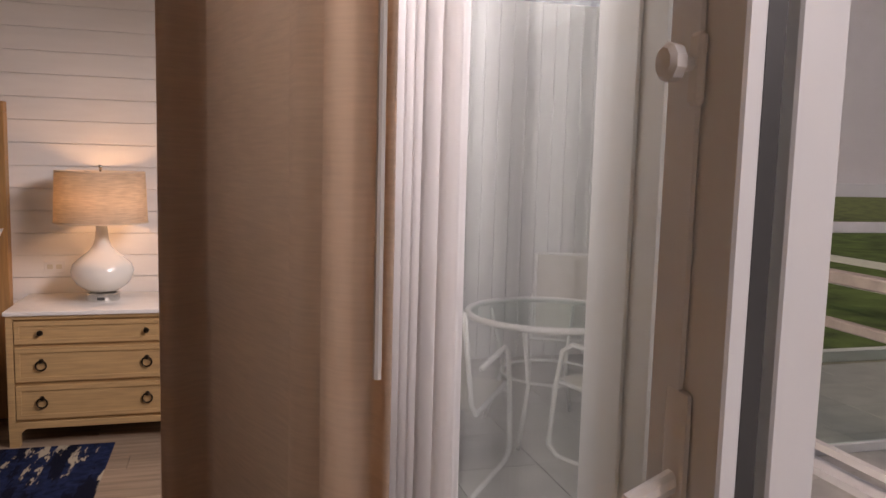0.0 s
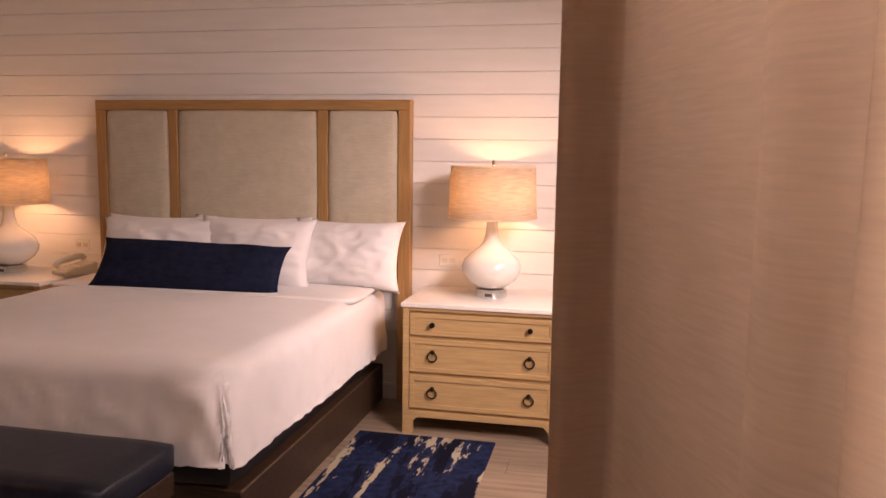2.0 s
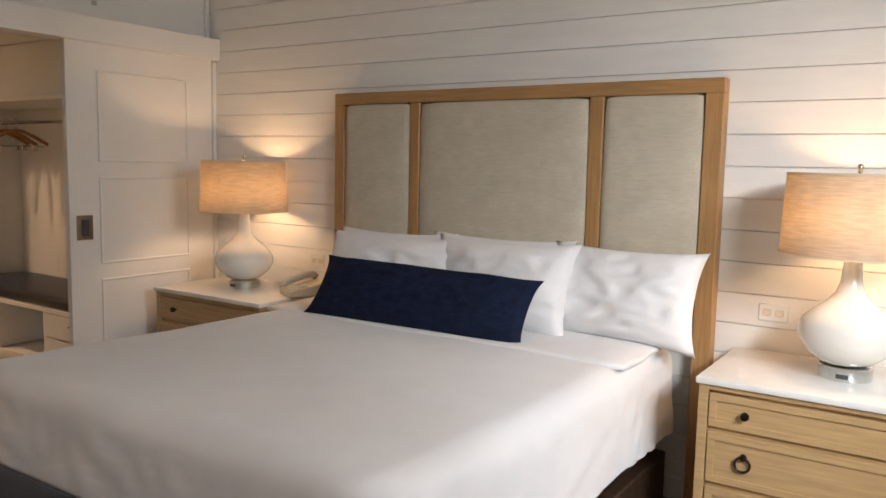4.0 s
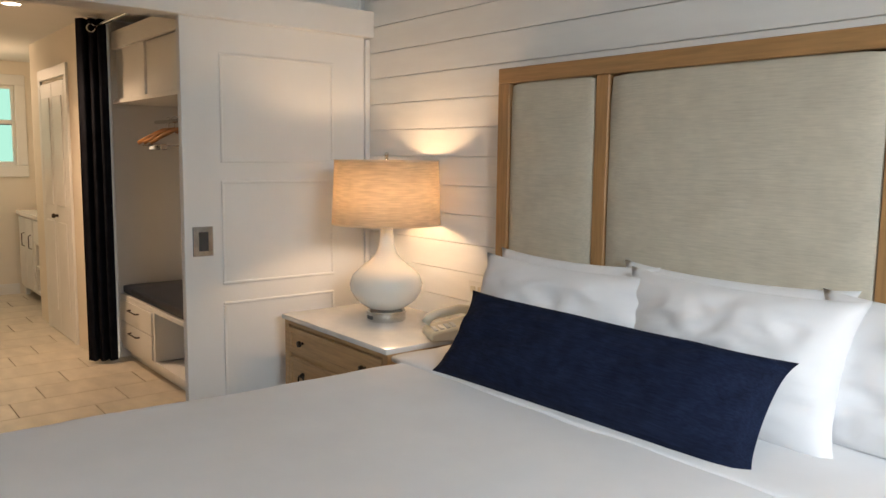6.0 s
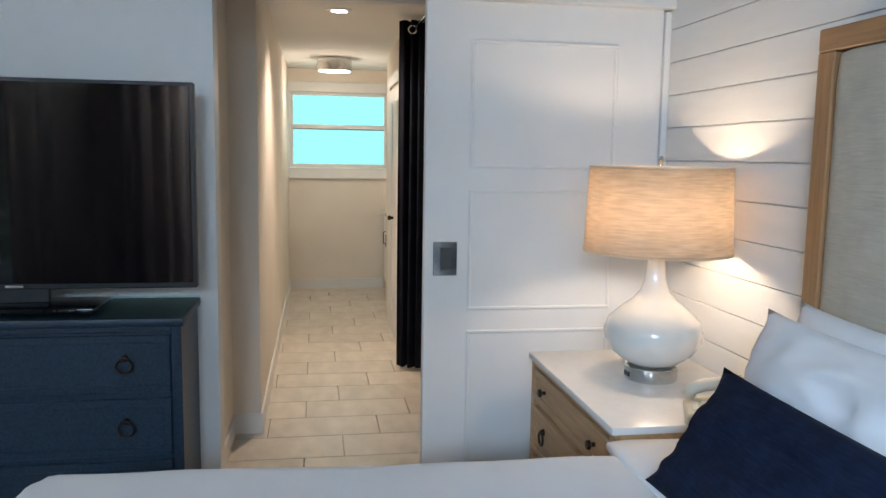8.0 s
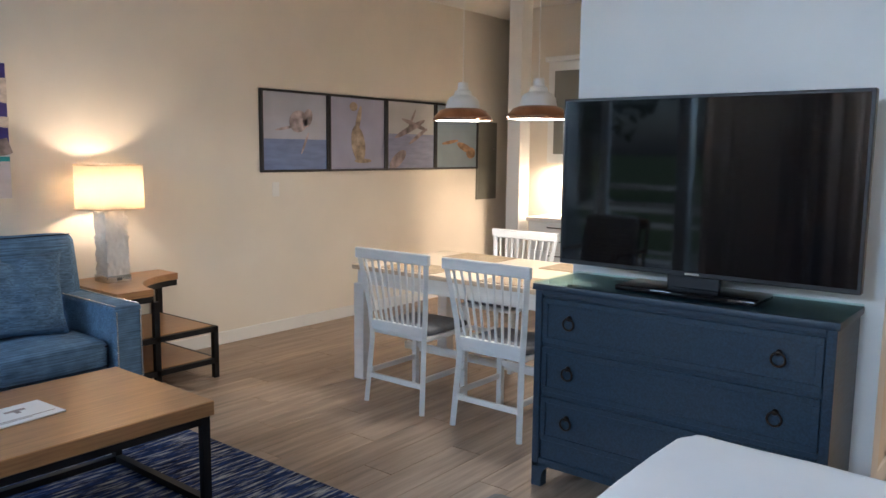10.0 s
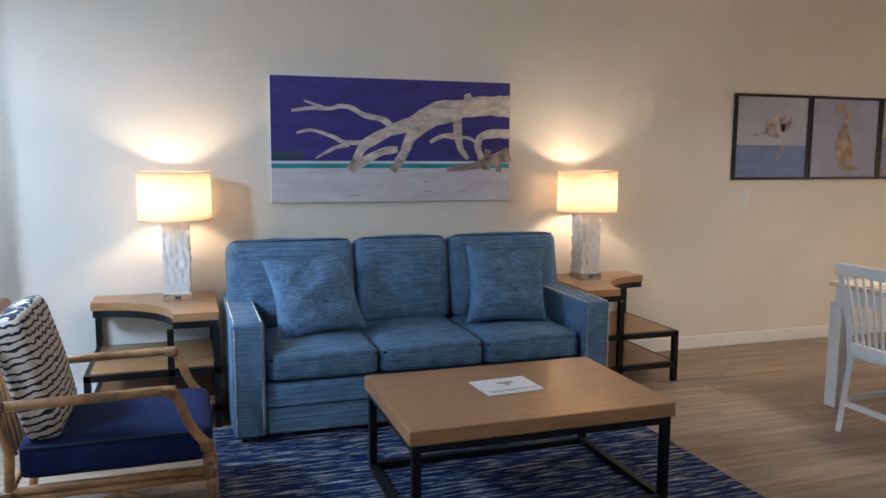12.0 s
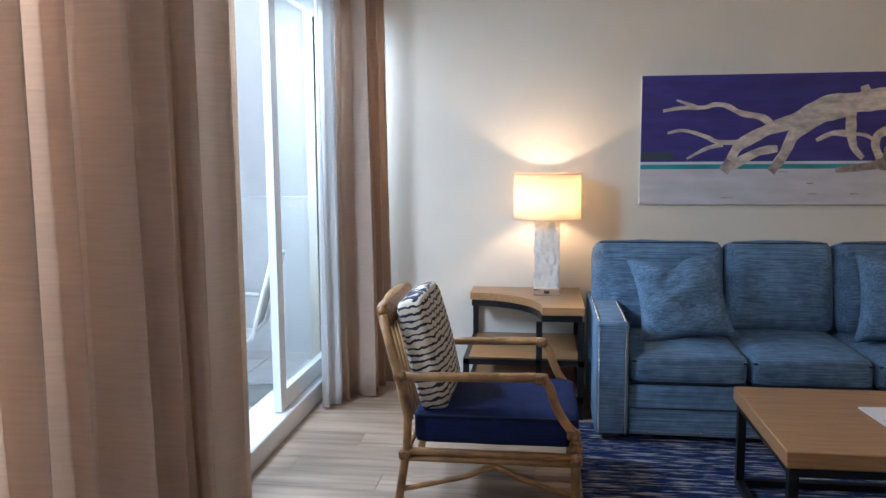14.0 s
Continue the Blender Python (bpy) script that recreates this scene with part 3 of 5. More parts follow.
glass_leaf("door_glass_open", "white framed sliding glass door, slid open", 0.13, 3.197, 4.40, 0.065, 0.127, 0.022)
glass_leaf("window_glass_middle", "white framed fixed glass panel", 0.205, 3.45, 4.60, None, 0.19)
structure("door_jamb", boxes((0.192, 3.205, 0.115, 0.247, 3.33, 2.52), (0.247, 3.25, 0.115, 0.27, 3.33, 2.52), bevel=0.003), M["vinyl"], "white aluminium jamb of the balcony door", "jamb")
glass_leaf("window_glass_north", "white framed fixed glass panel", 0.205, 4.62, 6.08)
glass_leaf("window_glass_corner", "white framed fixed glass panel", 0.205, 6.10, 7.54)
glass_leaf("window_glass_south", "white framed fixed glass panel", 0.13, 1.29, 2.42)


def curtain(name, label, path, z0, z1, amp, waves, mat, group="", seed=0.0, n=160):
    ob = tagged(part(name, drape_mesh(path, z0, z1, amp, waves, seed=seed, n=n), mat, None, "", 180), label, "curtain", group)
    return ob


def drape(label, panels, seed):
    ob = thing("drape", (0, 0, 0.012), label, "curtain", "window drapes")
    for k, (path, amp, waves, n) in enumerate(panels):
        part("cloth_panel", drape_mesh(path, 0.0, 2.59, amp, waves, seed=seed + k, n=n), M["drape"], ob, "", 180)
    return ob


big_drape = drape("beige woven floor-length drape gathered in deep folds", ((((-0.31, 4.47), (-0.27, 5.45)), 0.095, 6, 150),), 1.3)
part("cloth_panel", fold_line_mesh(((-0.33, 4.50), (-0.41, 4.46), (-0.452, 4.385), (-0.43, 4.355), (-0.365, 4.39), (-0.335, 4.36), (-0.27, 4.18), (-0.196, 3.995),
                                    (-0.205, 3.955), (-0.195, 3.88), (-0.145, 3.84), (-0.135, 3.78), (-0.175, 3.69), (-0.178, 3.655), (-0.150, 3.625), (-0.118, 3.615), (-0.106, 3.575), (-0.098, 3.64)),
                                   0.0, 2.59, seed=2.0), M["drape"], big_drape, "", 180)
drape("beige woven floor-length drape gathered at the corner", ((((-0.20, 1.36), (-0.12, 1.80)), 0.07, 4, 120),), 4.1)
curtain("sheer_curtain", "thin white sheer curtain in close folds", ((0.028, 3.71), (0.045, 4.95)), 0.125, 2.60, 0.026, 13, M["sheer"], "sheer curtains", 2.2)
curtain("sheer_curtain", "thin white sheer curtain hanging over the glass", ((0.0, 1.56), (-0.02, 1.98)), 0.015, 2.60, 0.035, 6, M["sheer"], "sheer curtains", 7.2, 120)
track = tagged(part("curtain_track", boxes((-0.33, 1.30, 2.605, -0.22, 7.68, 2.63), (-0.02, 1.30, 2.605, 0.04, 7.68, 2.63), (-0.33, 1.30, 2.63, 0.088, 7.68, 2.66)), M["white"]), "white ceiling-hung curtain track", "curtain track")
track["kind"] = "structure"
tagged(part("curtain_wand", rod([(-0.122, 3.575, 2.60), (-0.122, 3.575, 1.30)], 0.006, 8), M["whiteplastic"]), "thin white curtain pull wand", "wand")


# ---- bedroom ----
def ring_pull(parent, m, drop=0.026):
    """A round plate with a hanging ring; m takes z to the drawer's outward side."""
    plate = part("ring_pull", turned([(0.0, 0), (0.013, 0), (0.013, 0.006), (0.008, 0.016), (0.0, 0.018)], 12, False), M["bronze"], parent, "dark bronze ring pull", 40, m)
    part("ring", torus(drop, 0.0045, pose(0, -drop * 0.95, 0.012)), M["bronze"], plate, "", 180)
    return plate


def chest(name, place, label, category, w, d, h, mat, mat_top, top_t, rows, knob_first, group="", turn=0, pulls=(0.2, 0.8)):
    """Front on -y, base at z 0: body with legs, recessed drawer fronts, pulls and a top slab."""
    ob = thing(name, place, label, category, group, turn)
    t, leg = 0.03, 0.11
    z1 = h - top_t
    part("body", boxes((-w / 2 + 0.012, -d / 2 + 0.03, leg, w / 2 - 0.012, d / 2, z1), bevel=0.003), mat, ob)
    part("front_frame", boxes((-w / 2 + 0.01, -d / 2 + 0.012, leg - 0.02, -w / 2 + 0.045, -d / 2 + 0.03, z1), (w / 2 - 0.045, -d / 2 + 0.012, leg - 0.02, w / 2 - 0.01, -d / 2 + 0.03, z1),
                              (-w / 2 + 0.045, -d / 2 + 0.012, z1 - 0.02, w / 2 - 0.045, -d / 2 + 0.03, z1), (-w / 2 + 0.045, -d / 2 + 0.012, leg - 0.01, w / 2 - 0.045, -d / 2 + 0.03, leg + 0.025), bevel=0.002), mat, ob)
    for sx in (-1, 1):
        for sy in (-1, 1):
            x0 = sx * (w / 2 - 0.012)
            y0 = -d / 2 + 0.012 if sy < 0 else d / 2 - 0.002
            bm = boxes((x0, y0, 0, x0 - sx * 0.05, y0 + (0.05 if sy < 0 else -0.05), leg))
            part("leg", bm, mat, ob)
            if sy < 0:
                bm = bmesh.new()
                edge = [(x0 - sx * 0.05, leg), (x0 - sx * 0.05, leg - 0.075)] + [(x0 - sx * (0.05 + 0.055 * (1 - math.cos(a))), leg - 0.075 + 0.07 * math.sin(a)) for a in (math.pi / 2 * k / 6 for k in range(1, 7))]
                front = [bm.verts.new((x, y0, z)) for x, z in edge]
                back = [bm.verts.new((x, y0 + 0.018, z)) for x, z in edge]
                bm.faces.new(front), bm.faces.new(back[::-1])
                for k in range(len(edge)):
                    bm.faces.new((front[k], front[(k + 1) % len(edge)], back[(k + 1) % len(edge)], back[k]))
                part("leg_bracket", bm, mat, ob)
    top = part("top", boxes((-w / 2, -d / 2, z1, w / 2, d / 2, h), bevel=0.004, segments=2), mat_top, ob)
    z = z1 - 0.026
    for i, rh in enumerate(rows):
        z0 = z - rh
        dr = part("drawer", boxes((-w / 2 + 0.05, -d / 2 + 0.018, z0 + 0.006, w / 2 - 0.05, -d / 2 + 0.04, z - 0.006), bevel=0.002), mat, ob)
        a = 0.026
        part("drawer_rim", boxes((-w / 2 + 0.05, -d / 2 + 0.012, z0 + 0.006, w / 2 - 0.05, -d / 2 + 0.0185, z0 + 0.006 + a), (-w / 2 + 0.05, -d / 2 + 0.012, z - 0.006 - a, w / 2 - 0.05, -d / 2 + 0.0185, z - 0.006),
                                 (-w / 2 + 0.05, -d / 2 + 0.012, z0 + 0.006 + a, -w / 2 + 0.05 + a, -d / 2 + 0.0185, z - 0.006 - a), (w / 2 - 0.05 - a, -d / 2 + 0.012, z0 + 0.006 + a, w / 2 - 0.05, -d / 2 + 0.0185, z - 0.006 - a), bevel=0.0015), mat, dr)
        for u in pulls:
            m = pose((u - 0.5) * w, -d / 2 + 0.018, (z0 + z) / 2 + (0.0 if i == 0 and knob_first else 0.022), 90)
            if i == 0 and knob_first:
                part("knob", turned([(0.0, 0), (0.007, 0), (0.007, 0.012), (0.016, 0.018), (0.014, 0.028), (0.0, 0.030)], 14, False), M["bronze"], dr, "dark bronze knob", 40, m)
            else:
                ring_pull(dr, m)
        z = z0 - 0.012
    return ob


night_l = chest("nightstand", (-4.172, 7.385, 0), "pale oak three-drawer nightstand with a white stone top", "nightstand", 0.89, 0.60, 0.745, M["oldwood"], M["stone"], 0.024, (0.135, 0.195, 0.195), True, "nightstands")
copy_thing(night_l, pose(-1.01, 7.385, 0))


def gourd_lamp(x, y, z):
    ob = thing("table_lamp", (x, y, z), "white ceramic gourd lamp with a linen drum shade, lit", "lamp", "bedside lamps")
    part("base", turned([(0, 0), (0.090, 0), (0.092, 0.004), (0.092, 0.046), (0.088, 0.05), (0, 0.05)], 40, False), M["chrome"], ob, "brushed steel lamp base")
    part("outlet", boxes((-0.02, -0.092, 0.012, 0.02, -0.086, 0.028)), M["grey"], ob)
    part("body", turned([(0.06, 0.05), (0.092, 0.062), (0.140, 0.098), (0.167, 0.142), (0.171, 0.175), (0.157, 0.215), (0.118, 0.252), (0.076, 0.284), (0.050, 0.315), (0.037, 0.355), (0.031, 0.42), (0.030, 0.50), (0.034, 0.505)]), M["ceramic"], ob, "glossy white ceramic body", 180)
    part("stem", rod([(0, 0, 0.50), (0, 0, 0.765)], 0.006, 8), M["chrome"], ob)
    part("shade", turned([(0.252, 0.455), (0.240, 0.745), (0.236, 0.745), (0.248, 0.455), (0.252, 0.455)], 56, False), M["shade"], ob, "oatmeal linen drum shade", 180)
    part("shade_rim", turned([(0.254, 0.452), (0.254, 0.46), (0.247, 0.46), (0.247, 0.452), (0.254, 0.452)], 56, False), M["whiteshade"], ob, "", 180)
    part("shade_rim", turned([(0.2415, 0.739), (0.2415, 0.747), (0.235, 0.747), (0.235, 0.739), (0.2415, 0.739)], 56, False), M["whiteshade"], ob, "", 180)
    for a in range(3):
        part("spider_arm", rod([(0, 0, 0.735), (0.236 * math.cos(a * 2.1), 0.236 * math.sin(a * 2.1), 0.741)], 0.0025, 6), M["chrome"], ob)
    part("finial", turned([(0, 0.75), (0.009, 0.752), (0.006, 0.76), (0.011, 0.768), (0.008, 0.78), (0, 0.784)], 14, False), M["chrome"], ob, "", 180)
    return ob


gourd = gourd_lamp(-4.208, 7.418, 0.745)
copy_thing(gourd, pose(-1.007, 7.418, 0.745))

# headboard
hb = thing("headboard", (-2.616, 7.66, 0), "oak framed headboard with three linen upholstered panels", "headboard")
part("rail_top", boxes((-1.07, -0.037, 1.815, 1.07, 0.04, 1.878), bevel=0.004), M["oakh"], hb)
part("rail_bottom", boxes((-1.0, -0.03, 0.72, 1.0, 0.035, 0.79), bevel=0.003), M["oakh"], hb)
for x0, x1 in ((-1.07, -1.0), (0.992, 1.07)):
    part("side_post", boxes((x0, -0.037, 0.0, x1, 0.04, 1.815), bevel=0.004), M["oakv"], hb)
for x0, x1 in ((-0.545, -0.482), (0.472, 0.540)):
    part("mullion", boxes((x0, -0.034, 0.79, x1, 0.035, 1.815), bevel=0.004), M["oakv"], hb)
for x0, x1 in ((-0.996, -0.549), (-0.478, 0.468), (0.544, 0.988)):
    bm = soft_box(x1 - x0, 0.05, 1.02, 0.022, 0.012, 12, 0.0015)
    part("upholstered_panel", bm, M["linen"], hb, "natural linen upholstered panel", 180, pose((x0 + x1) / 2, -0.012, 1.302))

# bed
bed = thing("bed", (-2.645, 6.58, 0), "king bed made up with white linen on a dark platform", "bed")
part("platform", boxes((-0.94, -0.90, 0.02, 0.94, 1.02, 0.25), bevel=0.006), M["darkwood"], bed, "dark walnut bed platform")
part("box_spring", soft_box(1.84, 1.94, 0.215, 0.06, 0.004, 6, 0.0), M["frameblack"], bed, "black box spring", 40, pose(0, 0.03, 0.358))


def cover():
    """Bed linen over the mattress: rounded top edges, flared and creased sides, an uneven hem."""
    bm = bmesh.new()
    nx, ny = 96, 96
    hx, hy, top, drop, r = 0.95, 1.02, 0.752, 0.37, 0.10
    grid = []
    for i in range(nx + 1):
        row = []
        for j in range(ny + 1):
            s = (2 * i / nx - 1) * (hx + drop)
            t = (2 * j / ny - 1) * (hy + drop) if j < ny / 2 else (2 * j / ny - 1) * hy
            def fold(v, half):
                a = abs(v)
                if a <= half - r:
                    return v, 0.0
                if a <= half + r * 0.57:
                    q = (a - half + r) / (r * 1.57) * math.pi / 2
                    return math.copysign(half - r + r * math.sin(q), v), r * (1 - math.cos(q))
                return math.copysign(half, v), r + (a - half - r * 0.57)
            x, dx = fold(s, hx)
            y, dy = fold(t, hy)
            down = max(dx, dy) if min(dx, dy) < r else max(dx, dy)
            if dx > r and dy > r:
                k = min(dx, dy) - r
                x -= math.copysign(min(0.05, 0.25 * k), x)
                y += min(0.05, 0.25 * k)
            bend = 0.26 - 0.17 * min(1.0, down / 0.22)
            cx, cy = hx - bend, -hy + bend
            if abs(x) > cx and y < cy:
                d = Vector((abs(x) - cx, y - cy))
                if d.length > bend:
                    d *= bend / d.length
                    x, y = math.copysign(cx + d.x, x), cy + d.y
            z = top + 0.024 * max(0.0, -t / hy) - min(down, drop + 0.02)
            c = noise.noise(Vector((s * 1.6, t * 1.6, 0))) * 0.010 + noise.noise(Vector((s * 5, t * 5, 3))) * 0.004
            if dx > 0.02 or dy > 0.02:
                g = noise.noise(Vector((s * 3 + t * 9, t * 3 + s * 9, 5))) * 0.022 * min(1, max(dx, dy) * 6)
                if dx >= dy:
                    x += math.copysign(abs(g) + 0.02 * max(0, dx - r) / drop, x)
                else:
                    y -= abs(g) + 0.03 * max(0, dy - r) / drop
                near = Vector((abs(s) - hx, t + hy))
                pleat = 0.006 * math.exp(-(near.length / 0.33) ** 2) * math.sin(9 * math.atan2(near.y, near.x) + 3 * noise.noise(Vector((s * 4, t * 4, 1))))
                x += math.copysign(pleat, x) * (dx > 0.03)
                y -= pleat * (dy > 0.03)
                z += 0.012 * noise.noise(Vector((s * 2.0, t * 2.0, 9)))
            row.append(bm.verts.new((x, y, z + c)))
        grid.append(row)
    for i in range(nx):
        for j in range(ny):
            bm.faces.new((grid[i][j], grid[i + 1][j], grid[i + 1][j + 1], grid[i][j + 1]))
    return bm


spread = part("cover", cover(), M["sheet"], bed, "smooth white bed cover with creased corners", 180)
spread.modifiers.new("thickness", "SOLIDIFY").thickness = 0.012
part("mattress", soft_box(1.87, 2.0, 0.19, 0.05, 0.0, 8, 0.0), M["sheet"], bed, "white mattress", 180, pose(0, 0.02, 0.62))
fold_bm = soft_box(1.90, 0.62, 0.035, 0.017, 0.004, 16, 0.012, 3.0)
part("folded_sheet", fold_bm, M["sheet"], bed, "white sheet folded back at the pillows", 180, pose(0, 0.74, 0.748))

P = "bed pillows"
for x, y, z, tilt, turn, w, h, d, seed in ((-0.545, 0.90, 0.935, -16, 3, 0.72, 0.43, 0.15, 1.0), (0.06, 0.95, 0.945, -12, 0, 0.78, 0.42, 0.14, 2.0),
                                          (-0.44, 0.76, 0.930, -22, 4, 0.82, 0.44, 0.19, 3.0), (0.16, 0.80, 0.945, -17, -3, 0.76, 0.43, 0.20, 4.0), (0.72, 0.89, 0.945, -14, -5, 0.70, 0.42, 0.19, 5.0)):
    tagged(part("pillow", pillow(w, h, d, seed), M["sheet"], None, "", 180, pose(-2.616 + x, 6.58 + y, z, tilt, 0, turn)), "plump white cotton pillow leaning on the headboard", "pillow", P)
tagged(part("bolster", pillow(1.16, 0.32, 0.15, 9.0, 0.014, 28), M["navy"], None, "", 180, pose(-2.75, 7.13, 0.882, -35, 1.0, 2.0)), "long navy lumbar cushion on the bed", "cushion")

bench = thing("bench", (-2.62, 5.29, 0), "navy leather bench with dark wood legs at the bed's foot", "bench")
part("seat", soft_box(1.50, 0.44, 0.12, 0.03, 0.008, 12, 0.002), M["leather"], bench, "smooth navy leather seat", 180, pose(0, 0, 0.445))
part("seat_frame", boxes((-0.74, -0.21, 0.30, 0.74, 0.21, 0.388), bevel=0.004), M["darkwood"], bench)
for sx in (-1, 1):
    for sy in (-1, 1):
        part("leg", boxes((sx * 0.73, sy * 0.20, 0, sx * 0.66, sy * 0.13, 0.30), bevel=0.004), M["darkwood"], bench)

tagged(part("bedside_rug", boxes((-1.68, 5.35, 0.0, -0.91, 7.06, 0.010), bevel=0.003), M["rugbed"]), "navy runner rug with torn cream streaks", "rug")


def outlet(x, y, z, label="white wall outlet plate with two sockets"):
    ob = thing("wall_outlet", (x, y, z), label, "outlet", "wall outlets")
    part("plate", boxes((-0.058, -0.006, -0.037, 0.058, 0, 0.037), bevel=0.003), M["whiteplastic"], ob)
    for sx in (-0.025, 0.025):
        part("socket", boxes((sx - 0.016, -0.009, -0.014, sx + 0.016, -0.005, 0.014), bevel=0.003), M["plastic"], ob)
    return ob


outlet(-1.315, 7.70, 0.905)
outlet(-3.88, 7.70, 0.905)

phone = thing("telephone", (-3.75, 7.44, 0.745), "cream corded desk telephone on the nightstand", "telephone", "", -25)
bm = boxes((-0.09, -0.11, 0, 0.09, 0.11, 0.035), bevel=0.008)
for v in bm.verts:
    if v.co.z > 0.02:
        v.co.z += 0.20 * (v.co.y + 0.11)
part("phone_body", bm, M["plastic"], phone)
part("handset", rod([(-0.062, -0.10, 0.050), (-0.062, -0.085, 0.075), (-0.062, -0.05, 0.088), (-0.062, 0.05, 0.108), (-0.062, 0.085, 0.105), (-0.062, 0.10, 0.088)], 0.02, 10), M["plastic"], phone, "", 180)
for i in range(3):
    for j in range(4):
        part("key", boxes((0.0 + 0.026 * i - 0.009, -0.08 + 0.026 * j - 0.008, 0.03, 0.026 * i + 0.009, -0.08 + 0.026 * j + 0.008, 0.048 + 0.005 * j)), M["whiteplastic"], phone)

# ---- television and dresser ----
dresser = chest("dresser", (-4.635, 5.16, 0), "navy painted three-drawer dresser with a glass top", "dresser", 1.26, 0.41, 0.944, M["bluewood"], M["bluewood"], 0.03, (0.215, 0.215, 0.215), False, "", 90, (0.145, 0.84))
tagged(part("glass_top", boxes((-4.838, 4.532, 0.945, -4.432, 5.788, 0.952), bevel=0.001), M["topglass"]), "clear glass sheet lying on the dresser", "glass sheet")
tv = thing("television", (-4.60, 5.195, 0.952), "large flat black television on a plinth stand", "television")
part("casing", boxes((-0.03, -0.622, 0.072, 0.012, 0.622, 0.81), bevel=0.004), M["frameblack"], tv)
part("screen", boxes((0.012, -0.608, 0.092, 0.0145, 0.608, 0.797)), M["screen"], tv, "glossy dark television screen")
part("neck", boxes((-0.02, -0.11, 0.02, 0.0, 0.11, 0.09), bevel=0.004), M["frameblack"], tv)
part("foot", boxes((-0.11, -0.29, 0.0, 0.12, 0.29, 0.022), bevel=0.006, segments=2), M["screen"], tv, "glossy black stand")
part("badge", boxes((0.0145, -0.03, 0.079, 0.016, 0.03, 0.087)), M["chrome"], tv)

# ---- hall closet and vanity ----
closet = thing("closet_unit", (-6.02, 7.36, 0), "white built-in open closet with bench, drawers and shelf", "closet")
part("side_panel", boxes((-1.14, -0.31, 0, -1.10, 0.33, 2.44), bevel=0.002), M["white"], closet)
part("side_panel", boxes((1.08, -0.31, 0, 1.10, 0.33, 2.44), bevel=0.002), M["white"], closet)
part("back_panel", boxes((-1.10, 0.30, 0, 1.10, 0.33, 2.44)), M["white"], closet)
part("shelf", boxes((-1.10, -0.30, 1.86, 1.10, 0.30, 1.89), bevel=0.002), M["white"], closet)
part("header_board", boxes((-1.10, -0.30, 2.24, 1.10, -0.27, 2.36), bevel=0.002), M["white"], closet)
part("cupboard_door", boxes((-1.10, -0.27, 1.89, -0.505, -0.25, 2.24)), M["white"], closet)
part("cupboard_door", boxes((-0.5, -0.255, 1.89, 1.10, -0.235, 2.24)), M["white"], closet)
part("bench_box", boxes((-1.10, -0.30, 0.08, 1.10, -0.28, 0.12), (-1.10, -0.28, 0.08, 1.10, 0.30, 0.11), (-1.10, -0.30, 0.455, 1.10, 0.30, 0.485), (0.24, -0.30, 0.12, 0.27, 0.30, 0.455), (-0.40, -0.30, 0.12, -0.37, 0.30, 0.455), bevel=0.002), M["white"], closet)
part("toe_kick", boxes((-1.10, -0.24, 0, 1.10, -0.22, 0.08)), M["white"], closet)
for x0, x1 in ((-1.09, -0.41), (0.28, 1.09)):
    for z0, z1 in ((0.125, 0.285), (0.295, 0.45)):
        dr = part("drawer", boxes((x0, -0.31, z0, x1, -0.285, z1), bevel=0.002), M["white"], closet)
        part("handle", rod([((x0 + x1) / 2 - 0.09, -0.31, z1 - 0.05), ((x0 + x1) / 2 - 0.085, -0.335, z1 - 0.05), ((x0 + x1) / 2 + 0.085, -0.335, z1 - 0.05), ((x0 + x1) / 2 + 0.09, -0.31, z1 - 0.05)], 0.005, 8), M["bronze"], dr)
part("seat_pad", soft_box(2.18, 0.58, 0.07, 0.025, 0.006, 8, 0.001), M["leather"], closet, "dark leather seat pad", 180, pose(0, 0, 0.52))
part("hanging_rail", rod([(-1.10, 0.0, 1.74), (1.10, 0.0, 1.74)], 0.014, 12), M["chrome"], closet)


def clothes_hanger(x, y, z, turn):
    ob = thing("clothes_hanger", (x, y, z), "wooden clothes hanger with metal clips on the rail", "hanger", "clothes hangers", turn)
    part("shoulder", rod([(-0.21, 0, -0.17), (-0.12, 0, -0.115), (-0.04, 0, -0.075), (0, 0, -0.07), (0.04, 0, -0.075), (0.12, 0, -0.115), (0.21, 0, -0.17)], 0.014, 8), M["hanger"], ob, "", 180)
    part("hook", rod([(0, 0, -0.07), (0, 0, -0.03), (0.02, 0, -0.02), (0.022, 0, 0.005), (0.0, 0, 0.018), (-0.018, 0, 0.008)], 0.003, 6), M["chrome"], ob)
    part("bar", rod([(-0.18, 0, -0.185), (0.18, 0, -0.185)], 0.004, 6), M["chrome"], ob)
    for sx in (-0.12, 0.12):
        part("clip", boxes((sx - 0.02, -0.012, -0.215, sx + 0.02, 0.012, -0.175), bevel=0.003), M["chrome"], ob)
    return ob


hg = clothes_hanger(-6.86, 7.36, 1.752, 72)
for x, turn in ((-6.74, 80), (-6.60, 68)):
    copy_thing(hg, pose(x, 7.36, 1.752, 0, 0, turn))
curtain("closet_curtain", "black closet curtain drawn aside on a metal rod", ((-7.06, 6.80), (-6.99, 6.98)), 0.03, 2.42, 0.035, 3, M["blackcurtain"], "", 5.0, 90)
crod = thing("curtain_rod", (-6.0, 6.97, 2.36), "brushed steel curtain rod with rings over the closet", "curtain rod")
part("pole", rod([(-1.13, -0.06, 0), (1.13, -0.06, 0)], 0.012, 12), M["chrome"], crod)
part("ring", torus(0.026, 0.006, pose(-0.98, -0.08, -0.005, 0, 90)), M["chrome"], crod, "", 180)
